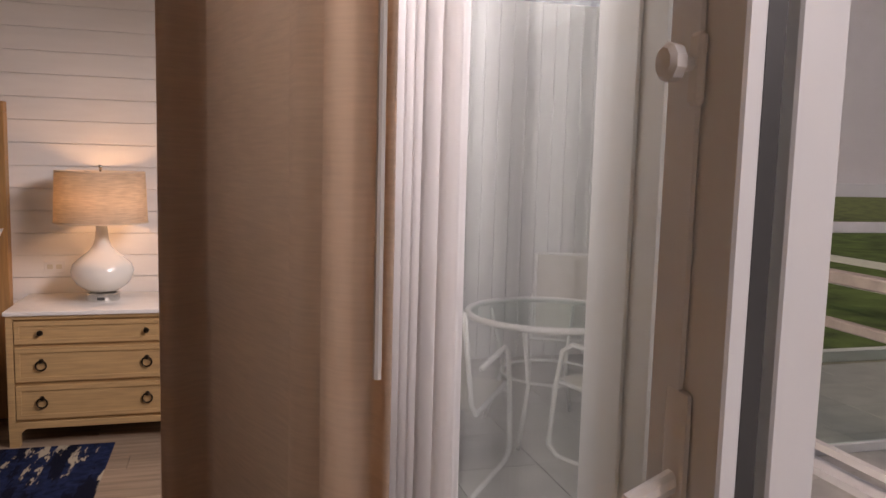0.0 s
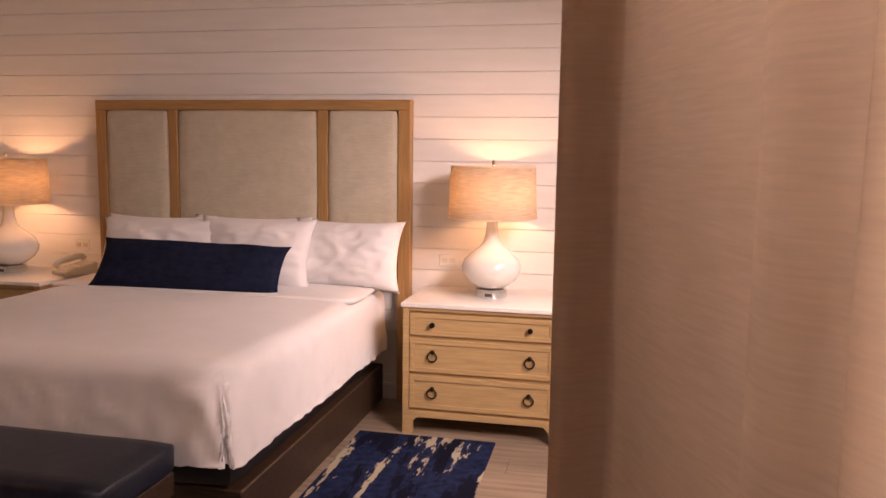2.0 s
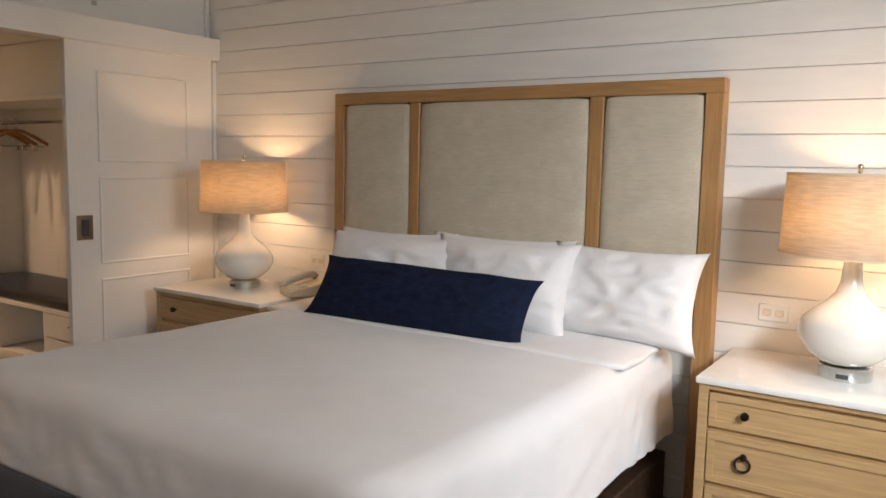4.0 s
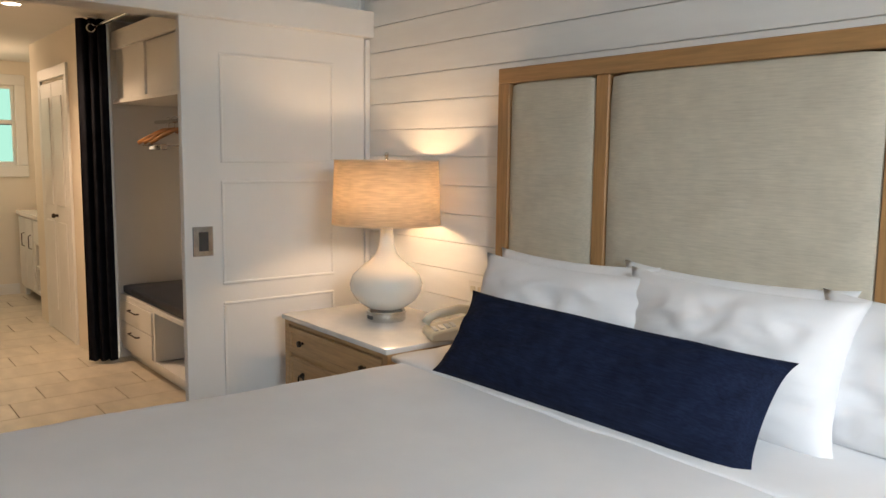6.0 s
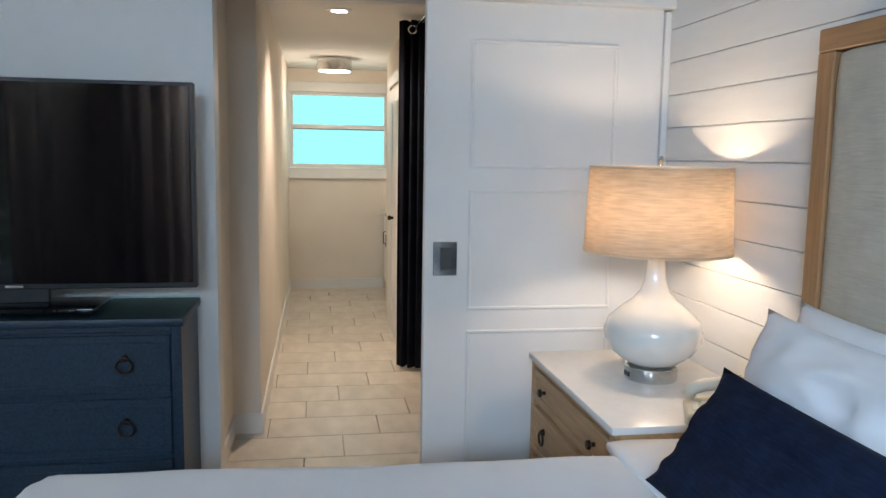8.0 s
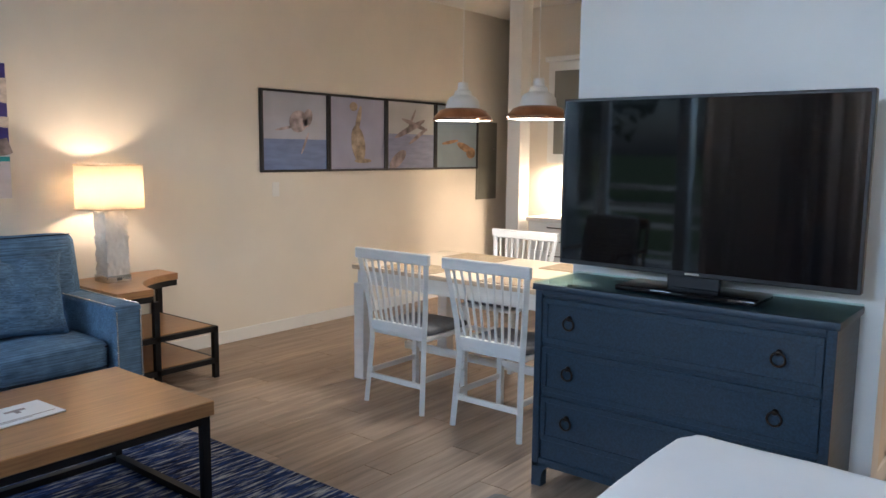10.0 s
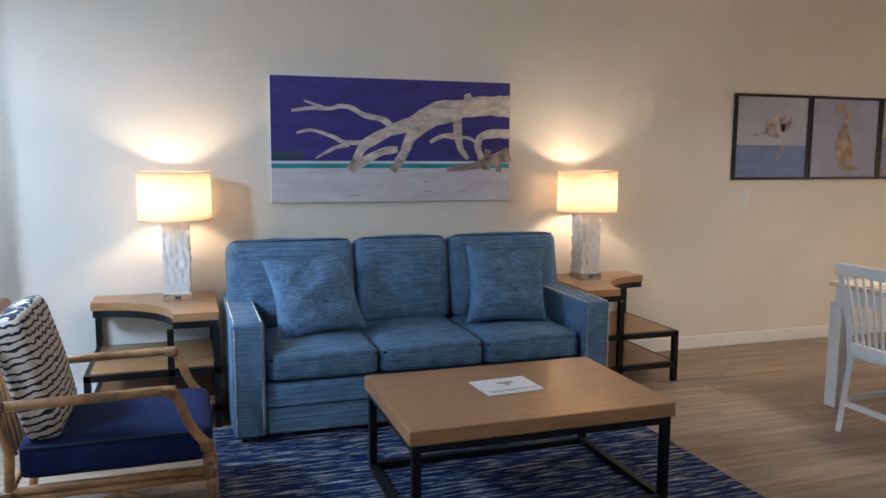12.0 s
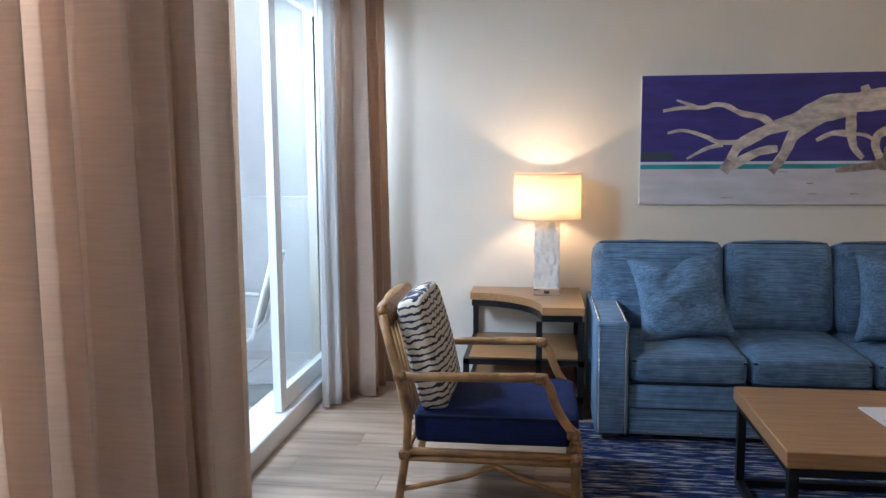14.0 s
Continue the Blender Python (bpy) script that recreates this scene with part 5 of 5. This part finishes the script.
for x, y in ((-5.27, 3.15), (-5.27, 3.95), (-5.93, 3.15), (-5.93, 3.95)):
    tagged(part("placemat", boxes((x - 0.15, y - 0.22, 0.775, x + 0.15, y + 0.22, 0.779)), M["mat"]), "brown woven placemat on the dining table", "placemat", "placemats")


def dining_chair(x, y, turn):
    """Back on +x, seat towards -x."""
    ob = thing("dining_chair", (x, y, 0), "white slat-back dining chair with a grey seat pad", "dining chair", "chairs round the table", turn)
    part("seat", boxes((-0.235, -0.22, 0.425, 0.19, 0.22, 0.452), bevel=0.006), M["whitewood"], ob)
    part("seat_pad", soft_box(0.40, 0.42, 0.045, 0.02, 0.006, 6, 0.001), M["greyseat"], ob, "grey fabric seat pad", 180, pose(-0.03, 0, 0.472))
    for s in (-1, 1):
        part("back_leg", rod([(0.225, s * 0.222, 0), (0.19, s * 0.205, 0.40), (0.20, s * 0.222, 0.60), (0.245, s * 0.262, 0.90)], 0.02, 4), M["whitewood"], ob)
        part("front_leg", boxes((-0.225, s * 0.215, 0, -0.19, s * 0.18, 0.425), bevel=0.003), M["whitewood"], ob)
        part("side_stretcher", boxes((-0.19, s * 0.207, 0.18, 0.20, s * 0.19, 0.21)), M["whitewood"], ob)
    part("back_stretcher", boxes((0.20, -0.20, 0.15, 0.218, 0.20, 0.18)), M["whitewood"], ob)
    part("front_stretcher", boxes((-0.215, -0.19, 0.26, -0.197, 0.19, 0.29)), M["whitewood"], ob)
    part("crest_rail", boxes((0.232, -0.288, 0.885, 0.262, 0.288, 0.948), bevel=0.006), M["whitewood"], ob)
    part("lower_rail", boxes((0.178, -0.20, 0.45, 0.202, 0.20, 0.51), bevel=0.003), M["whitewood"], ob)
    for k in range(9):
        u = (k - 4) / 4
        part("spindle", rod([(0.19, u * 0.165, 0.505), (0.245, u * 0.215, 0.892)], 0.0085, 6), M["whitewood"], ob)
    return ob


dc = dining_chair(-5.045, 3.335, 0)
copy_thing(dc, pose(-5.045, 4.005, 0))
copy_thing(dc, pose(-6.08, 3.27, 0, 0, 0, 180))
copy_thing(dc, pose(-6.08, 4.02, 0, 0, 0, 180))


def pendant(x, y, z):
    ob = thing("pendant_lamp", (x, y, z), "white and copper pendant lamp over the dining table, lit", "pendant lamp", "pendant lamps")
    part("cord", rod([(0, 0, 0.24), (0, 0, H - z - 0.02)], 0.004, 6), M["whiteplastic"], ob)
    part("canopy", turned([(0, H - z - 0.03), (0.06, H - z - 0.03), (0.06, H - z), (0, H - z)], 24, False), M["alu"], ob)
    part("cap", turned([(0.0, 0.245), (0.032, 0.245), (0.036, 0.20), (0.052, 0.19), (0.058, 0.165), (0.088, 0.15), (0.104, 0.125), (0.112, 0.078), (0.106, 0.078), (0.07, 0.14)], 40, False), M["alu"], ob, "white enamelled cap", 35)
    part("shade", turned([(0.108, 0.082), (0.15, 0.066), (0.184, 0.03), (0.197, 0.0), (0.192, 0.0), (0.179, 0.028), (0.146, 0.061), (0.106, 0.077), (0.108, 0.082)], 48, False), M["copper"], ob, "copper shade rim", 180)
    part("diffuser", turned([(0.0, 0.005), (0.189, 0.005), (0.187, 0.011), (0.0, 0.011)], 40, False), M["bulbglow"], ob, "glowing cream diffuser", 40)
    return ob


pn = pendant(-5.55, 3.27, 1.72)
copy_thing(pn, pose(-5.55, 3.84, 1.72))

# bird pictures: plain shapes on pale grounds
for i, (ground, lower, blob, low) in enumerate((((0.42, 0.44, 0.52), (0.17, 0.23, 0.42), (0.50, 0.42, 0.42), 0.40), ((0.34, 0.35, 0.48), (0.30, 0.32, 0.46), (0.44, 0.35, 0.25), 0.02),
                                                  ((0.42, 0.43, 0.46), (0.24, 0.27, 0.42), (0.30, 0.25, 0.26), 0.52), ((0.24, 0.31, 0.38), (0.22, 0.30, 0.38), (0.42, 0.25, 0.14), 0.02))):
    x1 = -5.47 - i * 0.735
    x0 = x1 - 0.728
    pic = thing("framed_picture", ((x0 + x1) / 2, 1.282, 1.34), ("framed print with a pale pink shape over water", "framed print with a tall tan shape", "framed print with grey branching shapes over water", "framed print with an orange branch shape")[i], "picture", "row of framed prints")
    w, h, f = 0.364, 0.67, 0.02
    part("frame", boxes((-w, 0, 0, w, 0.035, f), (-w, 0, h - f, w, 0.035, h), (-w, 0, f, -w + f, 0.035, h - f), (w - f, 0, f, w, 0.035, h - f), bevel=0.002), M["frameblack"], pic)
    part("print", boxes((-w + f, 0, f, w - f, 0.02, h - f)), material("print_ground", ground, 0.6, vary=0.06, scale=3), pic)
    part("print_lower", boxes((-w + f, 0.02, f, w - f, 0.0215, f + low * (h - 2 * f))), material("print_lower", lower, 0.6, vary=0.1, scale=5, stretch=(1, 1, 5)), pic)
    ink = material("print_shape", blob, 0.6, vary=0.3, scale=12)

    def oval(cx, cz, rx, rz, tilt, y=0.0222):
        bm = bmesh.new()
        bmesh.ops.create_circle(bm, cap_ends=True, radius=1, segments=22, matrix=Matrix.Translation((cx, y, cz)) @ Matrix.Rotation(radians(tilt), 4, "Y") @ Matrix.Diagonal((rx, 1, rz, 1)) @ Matrix.Rotation(radians(90), 4, "X"))
        top = bmesh.ops.extrude_face_region(bm, geom=bm.faces[:])["geom"]
        for v in top:
            if isinstance(v, bmesh.types.BMVert):
                v.co.y += 0.001
        part("print_shape", bm, ink, pic)
    if i == 0:
        oval(-0.03, 0.42, 0.10, 0.09, 20), oval(-0.13, 0.45, 0.05, 0.08, -20), oval(0.12, 0.36, 0.10, 0.012, 10), oval(-0.10, 0.24, 0.012, 0.10, -25)
    elif i == 1:
        oval(0.0, 0.24, 0.085, 0.17, 12), oval(0.0, 0.45, 0.028, 0.14, -14), oval(0.06, 0.575, 0.05, 0.04, 0), oval(-0.06, 0.09, 0.11, 0.02, 0)
    elif i == 2:
        oval(0.02, 0.40, 0.24, 0.03, 22), oval(-0.05, 0.44, 0.2, 0.022, -15), oval(-0.10, 0.33, 0.16, 0.02, 30), oval(0.20, 0.10, 0.14, 0.06, 35), oval(0.0, 0.48, 0.12, 0.015, 60)
    else:
        oval(-0.15, 0.22, 0.16, 0.04, -18), oval(0.12, 0.28, 0.14, 0.018, 8), oval(-0.24, 0.17, 0.08, 0.06, 0)
box_ = thing("electric_panel", (-8.60, 1.28, 1.0), "grey-green metal breaker panel on the wall", "electric panel")
part("panel_frame", boxes((-0.19, 0, 0, 0.19, 0.012, 0.85), bevel=0.003), M["panelgrey"], box_)
part("panel_door", boxes((-0.15, 0.012, 0.06, 0.15, 0.018, 0.79), bevel=0.002), M["panelgrey"], box_)
part("latch", boxes((-0.13, 0.018, 0.55, -0.09, 0.024, 0.565)), M["chrome"], box_)
sw = thing("light_switch", (-5.63, 1.28, 1.14), "white light switch plate below the pictures", "light switch")
part("plate", boxes((-0.037, 0, 0, 0.037, 0.006, 0.118), bevel=0.003), M["whiteplastic"], sw)
part("rocker", boxes((-0.016, 0.006, 0.026, 0.016, 0.010, 0.092), bevel=0.002), M["whiteplastic"], sw)

# coffee counter beyond the dining table
kc = thing("base_cabinet", (-8.2, 3.2, 0), "white base cabinet with drawers and a stone counter", "cabinet")
part("carcass", boxes((-0.29, -0.92, 0.09, 0.26, 0.92, 0.86)), M["white"], kc)
part("toe_kick", boxes((-0.29, -0.92, 0, 0.20, 0.92, 0.09)), M["grey"], kc)
part("countertop", boxes((-0.29, -0.93, 0.86, 0.30, 0.93, 0.90), bevel=0.004), M["stone"], kc)
for k in range(3):
    y0 = -0.91 + 0.61 * k
    for z0, z1 in ((0.11, 0.34), (0.35, 0.58), (0.59, 0.72), (0.73, 0.85)):
        d = part("drawer", boxes((0.26, y0, z0, 0.28, y0 + 0.60, z1), bevel=0.003), M["white"], kc)
        part("handle", rod([(0.28, y0 + 0.22, z1 - 0.04), (0.31, y0 + 0.23, z1 - 0.04), (0.31, y0 + 0.37, z1 - 0.04), (0.28, y0 + 0.38, z1 - 0.04)], 0.005, 8), M["bronze"], d)
wc = thing("wall_cabinet", (-8.35, 3.07, 1.42), "white wall cabinet with panelled doors", "cabinet")
part("carcass", boxes((-0.15, -0.75, 0, 0.16, 0.75, 0.98)), M["white"], wc)
part("cornice", boxes((-0.15, -0.78, 0.98, 0.20, 0.78, 1.03), bevel=0.006), M["white"], wc)
for k in range(3):
    y0 = -0.745 + 0.5 * k
    d = part("cupboard_door", boxes((0.16, y0, 0.01, 0.18, y0 + 0.49, 0.97), bevel=0.003), M["white"], wc)
    part("door_panel", boxes((0.1795, y0 + 0.07, 0.09, 0.182, y0 + 0.42, 0.89)), M["panelgrey"], d, "glazed grey door panel")
cm = thing("coffee_maker", (-8.15, 2.72, 0.90), "black and steel coffee maker on the counter", "coffee maker")
part("body", boxes((-0.10, -0.09, 0, 0.02, 0.09, 0.32), (-0.10, -0.09, 0.24, 0.12, 0.09, 0.34), (-0.10, -0.09, 0, 0.12, 0.09, 0.03), bevel=0.01, segments=2), M["frameblack"], cm)
part("jug", turned([(0, 0.03), (0.06, 0.03), (0.065, 0.10), (0.045, 0.19), (0.05, 0.21), (0, 0.21)], 20, False), M["chrome"], cm, "steel jug", 180, pose(0.06, 0, 0))

# ---- balcony ----
structure("balcony_floor", boxes((0.30, 0.3, -0.2, 2.86, 8.7, -0.032)), M["grout"], "grey tiled balcony floor", "floor")
structure("balcony_wall_north", boxes((0.30, 8.60, -0.05, 2.86, 8.72, 2.9), (0.15, 7.82, -0.05, 0.30, 8.72, 2.9)), M["stucco"], "white end wall added for ribs that imitate mirrored curtain folds", "wall")
structure("balcony_wall_south", boxes((0.30, 0.45, -0.05, 2.86, 0.57, 1.22)), M["stucco"], "white balcony half wall", "wall")
structure("balcony_curb", boxes((2.72, 0.57, -0.05, 2.85, 8.58, 0.02)), M["stucco"], "white curb under the balcony railing", "curb")
# added sheet: whitens the view like overexposed sky and haze
structure("white_haze_sheet", boxes((0.34, 0.49, 1.22, 2.84, 0.51, 2.75)), M["sheer"], "translucent white sheet added for the blown-out sky over the half wall", "screen")
bw = bpy.data.objects["balcony_wall_north"]
# ribs shaped to imitate the curtain folds reflected in the window glass
for k in range(20):
    part("mirrored_fold_rib", boxes((0.36 + 0.12 * k, 8.584, 0.0, 0.40 + 0.12 * k, 8.60, 2.9)), M["stucco"], bw)
rl = tagged(new("railing"), "weathered brown handrail over a white metal balcony railing", "railing", "", "structure")
part("handrail", boxes((2.73, 0.57, 1.015, 2.83, 8.58, 1.08), bevel=0.008), M["rail"], rl)
part("mid_rail", boxes((2.75, 0.57, 0.775, 2.81, 8.58, 0.825), bevel=0.006), M["rail"], rl)
part("low_rail", boxes((2.76, 0.57, 0.10, 2.80, 8.58, 0.14)), M["alu"], rl)
for k in range(6):
    part("post", boxes((2.75, 0.9 + 1.3 * k, 0.02, 2.80, 0.95 + 1.3 * k, 1.015)), M["alu"], rl)

pt = thing("patio_table", (1.57, 6.86, -0.02), "round white patio table with a frosted glass top", "patio table")
part("tabletop", turned([(0, 0.72), (0.49, 0.72), (0.49, 0.732), (0, 0.732)], 48, False), M["topglass"], pt, "frosted glass top")
part("rim", torus(0.50, 0.02, pose(0, 0, 0.72), 48, 8), M["alu"], pt, "", 180)
for k in range(4):
    a = radians(45 + 90 * k)
    part("leg", rod([(0.42 * math.cos(a), 0.42 * math.sin(a), 0), (0.30 * math.cos(a), 0.30 * math.sin(a), 0.35), (0.40 * math.cos(a), 0.40 * math.sin(a), 0.71)], 0.013, 8), M["alu"], pt, "", 180)
part("brace_ring", torus(0.29, 0.009, pose(0, 0, 0.36), 32, 6), M["alu"], pt, "", 180)


def patio_chair(x, y, turn):
    """Seat towards -y."""
    ob = thing("patio_chair", (x, y, -0.02), "white tube patio chair with a pale sling seat", "patio chair", "patio chairs", turn)
    for s in (-1, 1):
        part("side_frame", rod([(s * 0.27, 0.30, 0.0), (s * 0.27, -0.22, 0.0), (s * 0.27, -0.29, 0.05), (s * 0.27, -0.25, 0.40), (s * 0.27, -0.21, 0.60), (s * 0.27, -0.14, 0.65), (s * 0.27, 0.22, 0.62)], 0.014, 8), M["alu"], ob, "", 180)
        part("sling_rail", rod([(s * 0.24, -0.27, 0.42), (s * 0.24, 0.20, 0.38), (s * 0.24, 0.27, 0.45), (s * 0.24, 0.40, 0.92)], 0.013, 8), M["alu"], ob, "", 180)
    bm = bmesh.new()
    line = [(-0.27, 0.425), (0.0, 0.395), (0.19, 0.39), (0.255, 0.46), (0.33, 0.70), (0.395, 0.92)]
    rows = [[bm.verts.new((x_, y_, z_ + dz)) for x_ in (-0.23, 0.23) for dz in (0, 0.006)] for y_, z_ in line]
    for a, b in zip(rows, rows[1:]):
        for k, j in ((0, 2), (2, 3), (3, 1), (1, 0)):
            bm.faces.new((a[k], a[j], b[j], b[k]))
    part("sling", bm, M["sling"], ob, "pale woven sling", 180)
    part("cross_tube", rod([(-0.24, 0.40, 0.92), (0.24, 0.40, 0.92)], 0.012, 8), M["alu"], ob)
    part("cross_tube", rod([(-0.27, -0.27, 0.38), (0.27, -0.27, 0.38)], 0.012, 8), M["alu"], ob)
    return ob


pch = patio_chair(0.80, 6.42, 142)
copy_thing(pch, pose(1.79, 6.337, -0.02, 0, 0, 203))
copy_thing(pch, pose(2.12, 7.80, -0.02, 0, 0, -22))
copy_thing(pch, pose(0.78, 1.75, -0.02, 0, 0, 100))

# terrace beyond the railing, with a glass screen across it
terrace = structure("terrace_floor", boxes((2.86, 4.4, -0.2, 6.2, 8.1, -0.032)), M["grout"], "grey tiled terrace beyond the balcony railing", "floor")
structure("terrace_curb", boxes((2.87, 8.0, -0.03, 6.2, 8.1, 0.06)), M["stucco"], "white curb along the terrace edge", "curb")
screen_wall = tagged(new("window_terrace_screen"), "white framed glass screen, frosted above", "glass screen", "", "structure")
part("bottom_rail", boxes((2.88, 6.13, -0.02, 6.2, 6.17, 0.035), bevel=0.004), M["vinyl"], screen_wall)
part("middle_rail", boxes((2.88, 6.13, 1.46, 6.2, 6.17, 1.535), bevel=0.004), M["vinyl"], screen_wall)
part("middle_rail", boxes((2.88, 6.13, 1.26, 6.2, 6.17, 1.32), bevel=0.004), M["vinyl"], screen_wall)
part("top_rail", boxes((2.88, 6.13, 2.70, 6.2, 6.17, 2.78), bevel=0.004), M["vinyl"], screen_wall)
part("pane", boxes((2.89, 6.147, 0.035, 6.19, 6.153, 1.26)), M["topglass"], screen_wall)
part("frosted_pane", boxes((2.89, 6.147, 1.535, 6.19, 6.153, 2.70)), M["sheer"], screen_wall, "frosted white pane")

# ---- outside ----
structure("ground", boxes((2.86, -300, -1.2, 600, 300, -0.6)), M["grass"], "mown green lawn", "ground")
rngt = random.Random(5)


def tree(x, y, h, r, seed):
    rg = random.Random(seed)
    ob = thing("tree", (x, y, -0.6), "broad green tree beyond the lawn", "tree", "trees beyond the lawn")
    bm = rod([(0, 0, 0), (0.1, 0.05, h * 0.3), (0.0, 0.1, h * 0.62)], 0.2, 10, [0.26, 0.2, 0.12])
    for k in range(6):
        a = k * 1.05 + rg.random()
        rod([(0, 0.05, h * (0.3 + 0.05 * k)), (r * 0.4 * math.cos(a), r * 0.4 * math.sin(a), h * (0.5 + 0.05 * k)), (r * 0.75 * math.cos(a), r * 0.75 * math.sin(a), h * (0.62 + 0.05 * k))], 0.1, 6, [0.1, 0.06, 0.025], bm)
    part("trunk", bm, M["bark"], ob, "", 180)
    verts, faces = [], []
    for k in range(1500):
        d = Vector((rg.gauss(0, 1), rg.gauss(0, 1), rg.gauss(0, 1))).normalized() * rg.random() ** 0.4
        lump = 1 + 0.35 * noise.noise(d * 2.2 + Vector((seed, 0, 0)))
        c = Vector((d.x * r * lump, d.y * r * lump, h * 0.68 + d.z * h * 0.34 * lump))
        a, b = Vector((rg.gauss(0, 1), rg.gauss(0, 1), rg.gauss(0, 1))).normalized() * 0.24, Vector((rg.gauss(0, 1), rg.gauss(0, 1), rg.gauss(0, 1))).normalized() * 0.16
        n0 = len(verts)
        verts += [c - a, c + b, c + a, c - b]
        faces.append((n0, n0 + 1, n0 + 2, n0 + 3))
    me = bpy.data.meshes.new("crown")
    me.from_pydata(verts, [], faces)
    me.materials.append(M["leaf"])
    crown = new("crown", me)
    crown.parent = ob


for k in range(18):
    tree(16 + rngt.random() * 10, -62 + 6.5 * k + rngt.random() * 2, 6 + rngt.random() * 3, 2.6 + rngt.random(), k)
fence = thing("fence", (9.0, 0, -0.6), "white rail fence across the lawn", "fence")
for z in (0.45, 0.8):
    part("fence_rail", boxes((-0.03, -20, z, 0.03, 40, z + 0.1)), M["alu"], fence)
for k in range(21):
    part("fence_post", boxes((-0.06, -20 + 3 * k - 0.06, 0, 0.06, -20 + 3 * k + 0.06, 1.05)), M["alu"], fence)

# ---- boards, planks and tiles ----
pieces(wall_north, "board", (4.78, 0.012, 0.1305), [(-2.39, 7.706, -0.03 + 0.134 * k) for k in range(1, 23)], M["board"], 0.0015)
floor = bpy.data.objects["floor"]
planks, more, ends = [], [], []
for k in range(36):
    y = 1.37 + 0.18 * k
    if y > 7.66:
        break
    x = 0.09 - ((k * 0.47) % 1.2)
    if x < 0.08:
        ends.append((x + 0.002, y - 0.089, -0.012, 0.095, y + 0.089, -0.0005))
    while x > -8.6:
        if y < 5.78 or x > -4.8:
            (planks if x > -6.3 else more).append((x - 0.6, y, -0.006))
        x -= 1.203
planks = [p for p in planks if not (p[0] - 0.6 < -4.85 and p[1] > 5.75)] + [p for p in planks if p[0] - 0.6 < -4.85 and p[1] > 5.75]
pieces(floor, "plank", (1.2, 0.178, 0.012), planks[:300], M["plank"], 0.0012)
if ends:
    bm = boxes(*[(x - 0.6, y - 0.089, -0.012, x + 0.6, y + 0.089, -0.001) for x, y, z in planks[300:] + more], *ends)
    tagged(part("plank_rest", bm, M["plank"], floor), kind="stuff")
tiles = []
for k in range(20):
    x = -5.02 - 0.303 * k
    for j in range(4):
        y = 5.68 + 0.606 * j + (0.2 * (k % 3))
        if y < 7.6:
            tiles.append((x, y, -0.004))
pieces(floor, "tile", (0.297, 0.600, 0.014), tiles, M["tile"], 0.002)
pt_floor = bpy.data.objects["balcony_floor"]
pieces(pt_floor, "tile", (0.496, 0.496, 0.014), [(0.56 + 0.5 * i, 0.6 + 0.5 * j, -0.028) for i in range(5) for j in range(17)], M["patio"], 0.002)
pieces(terrace, "tile", (0.496, 0.496, 0.014), [(3.13 + 0.5 * i, 4.65 + 0.5 * j, -0.028) for i in range(6) for j in range(7)], M["patio"], 0.002)
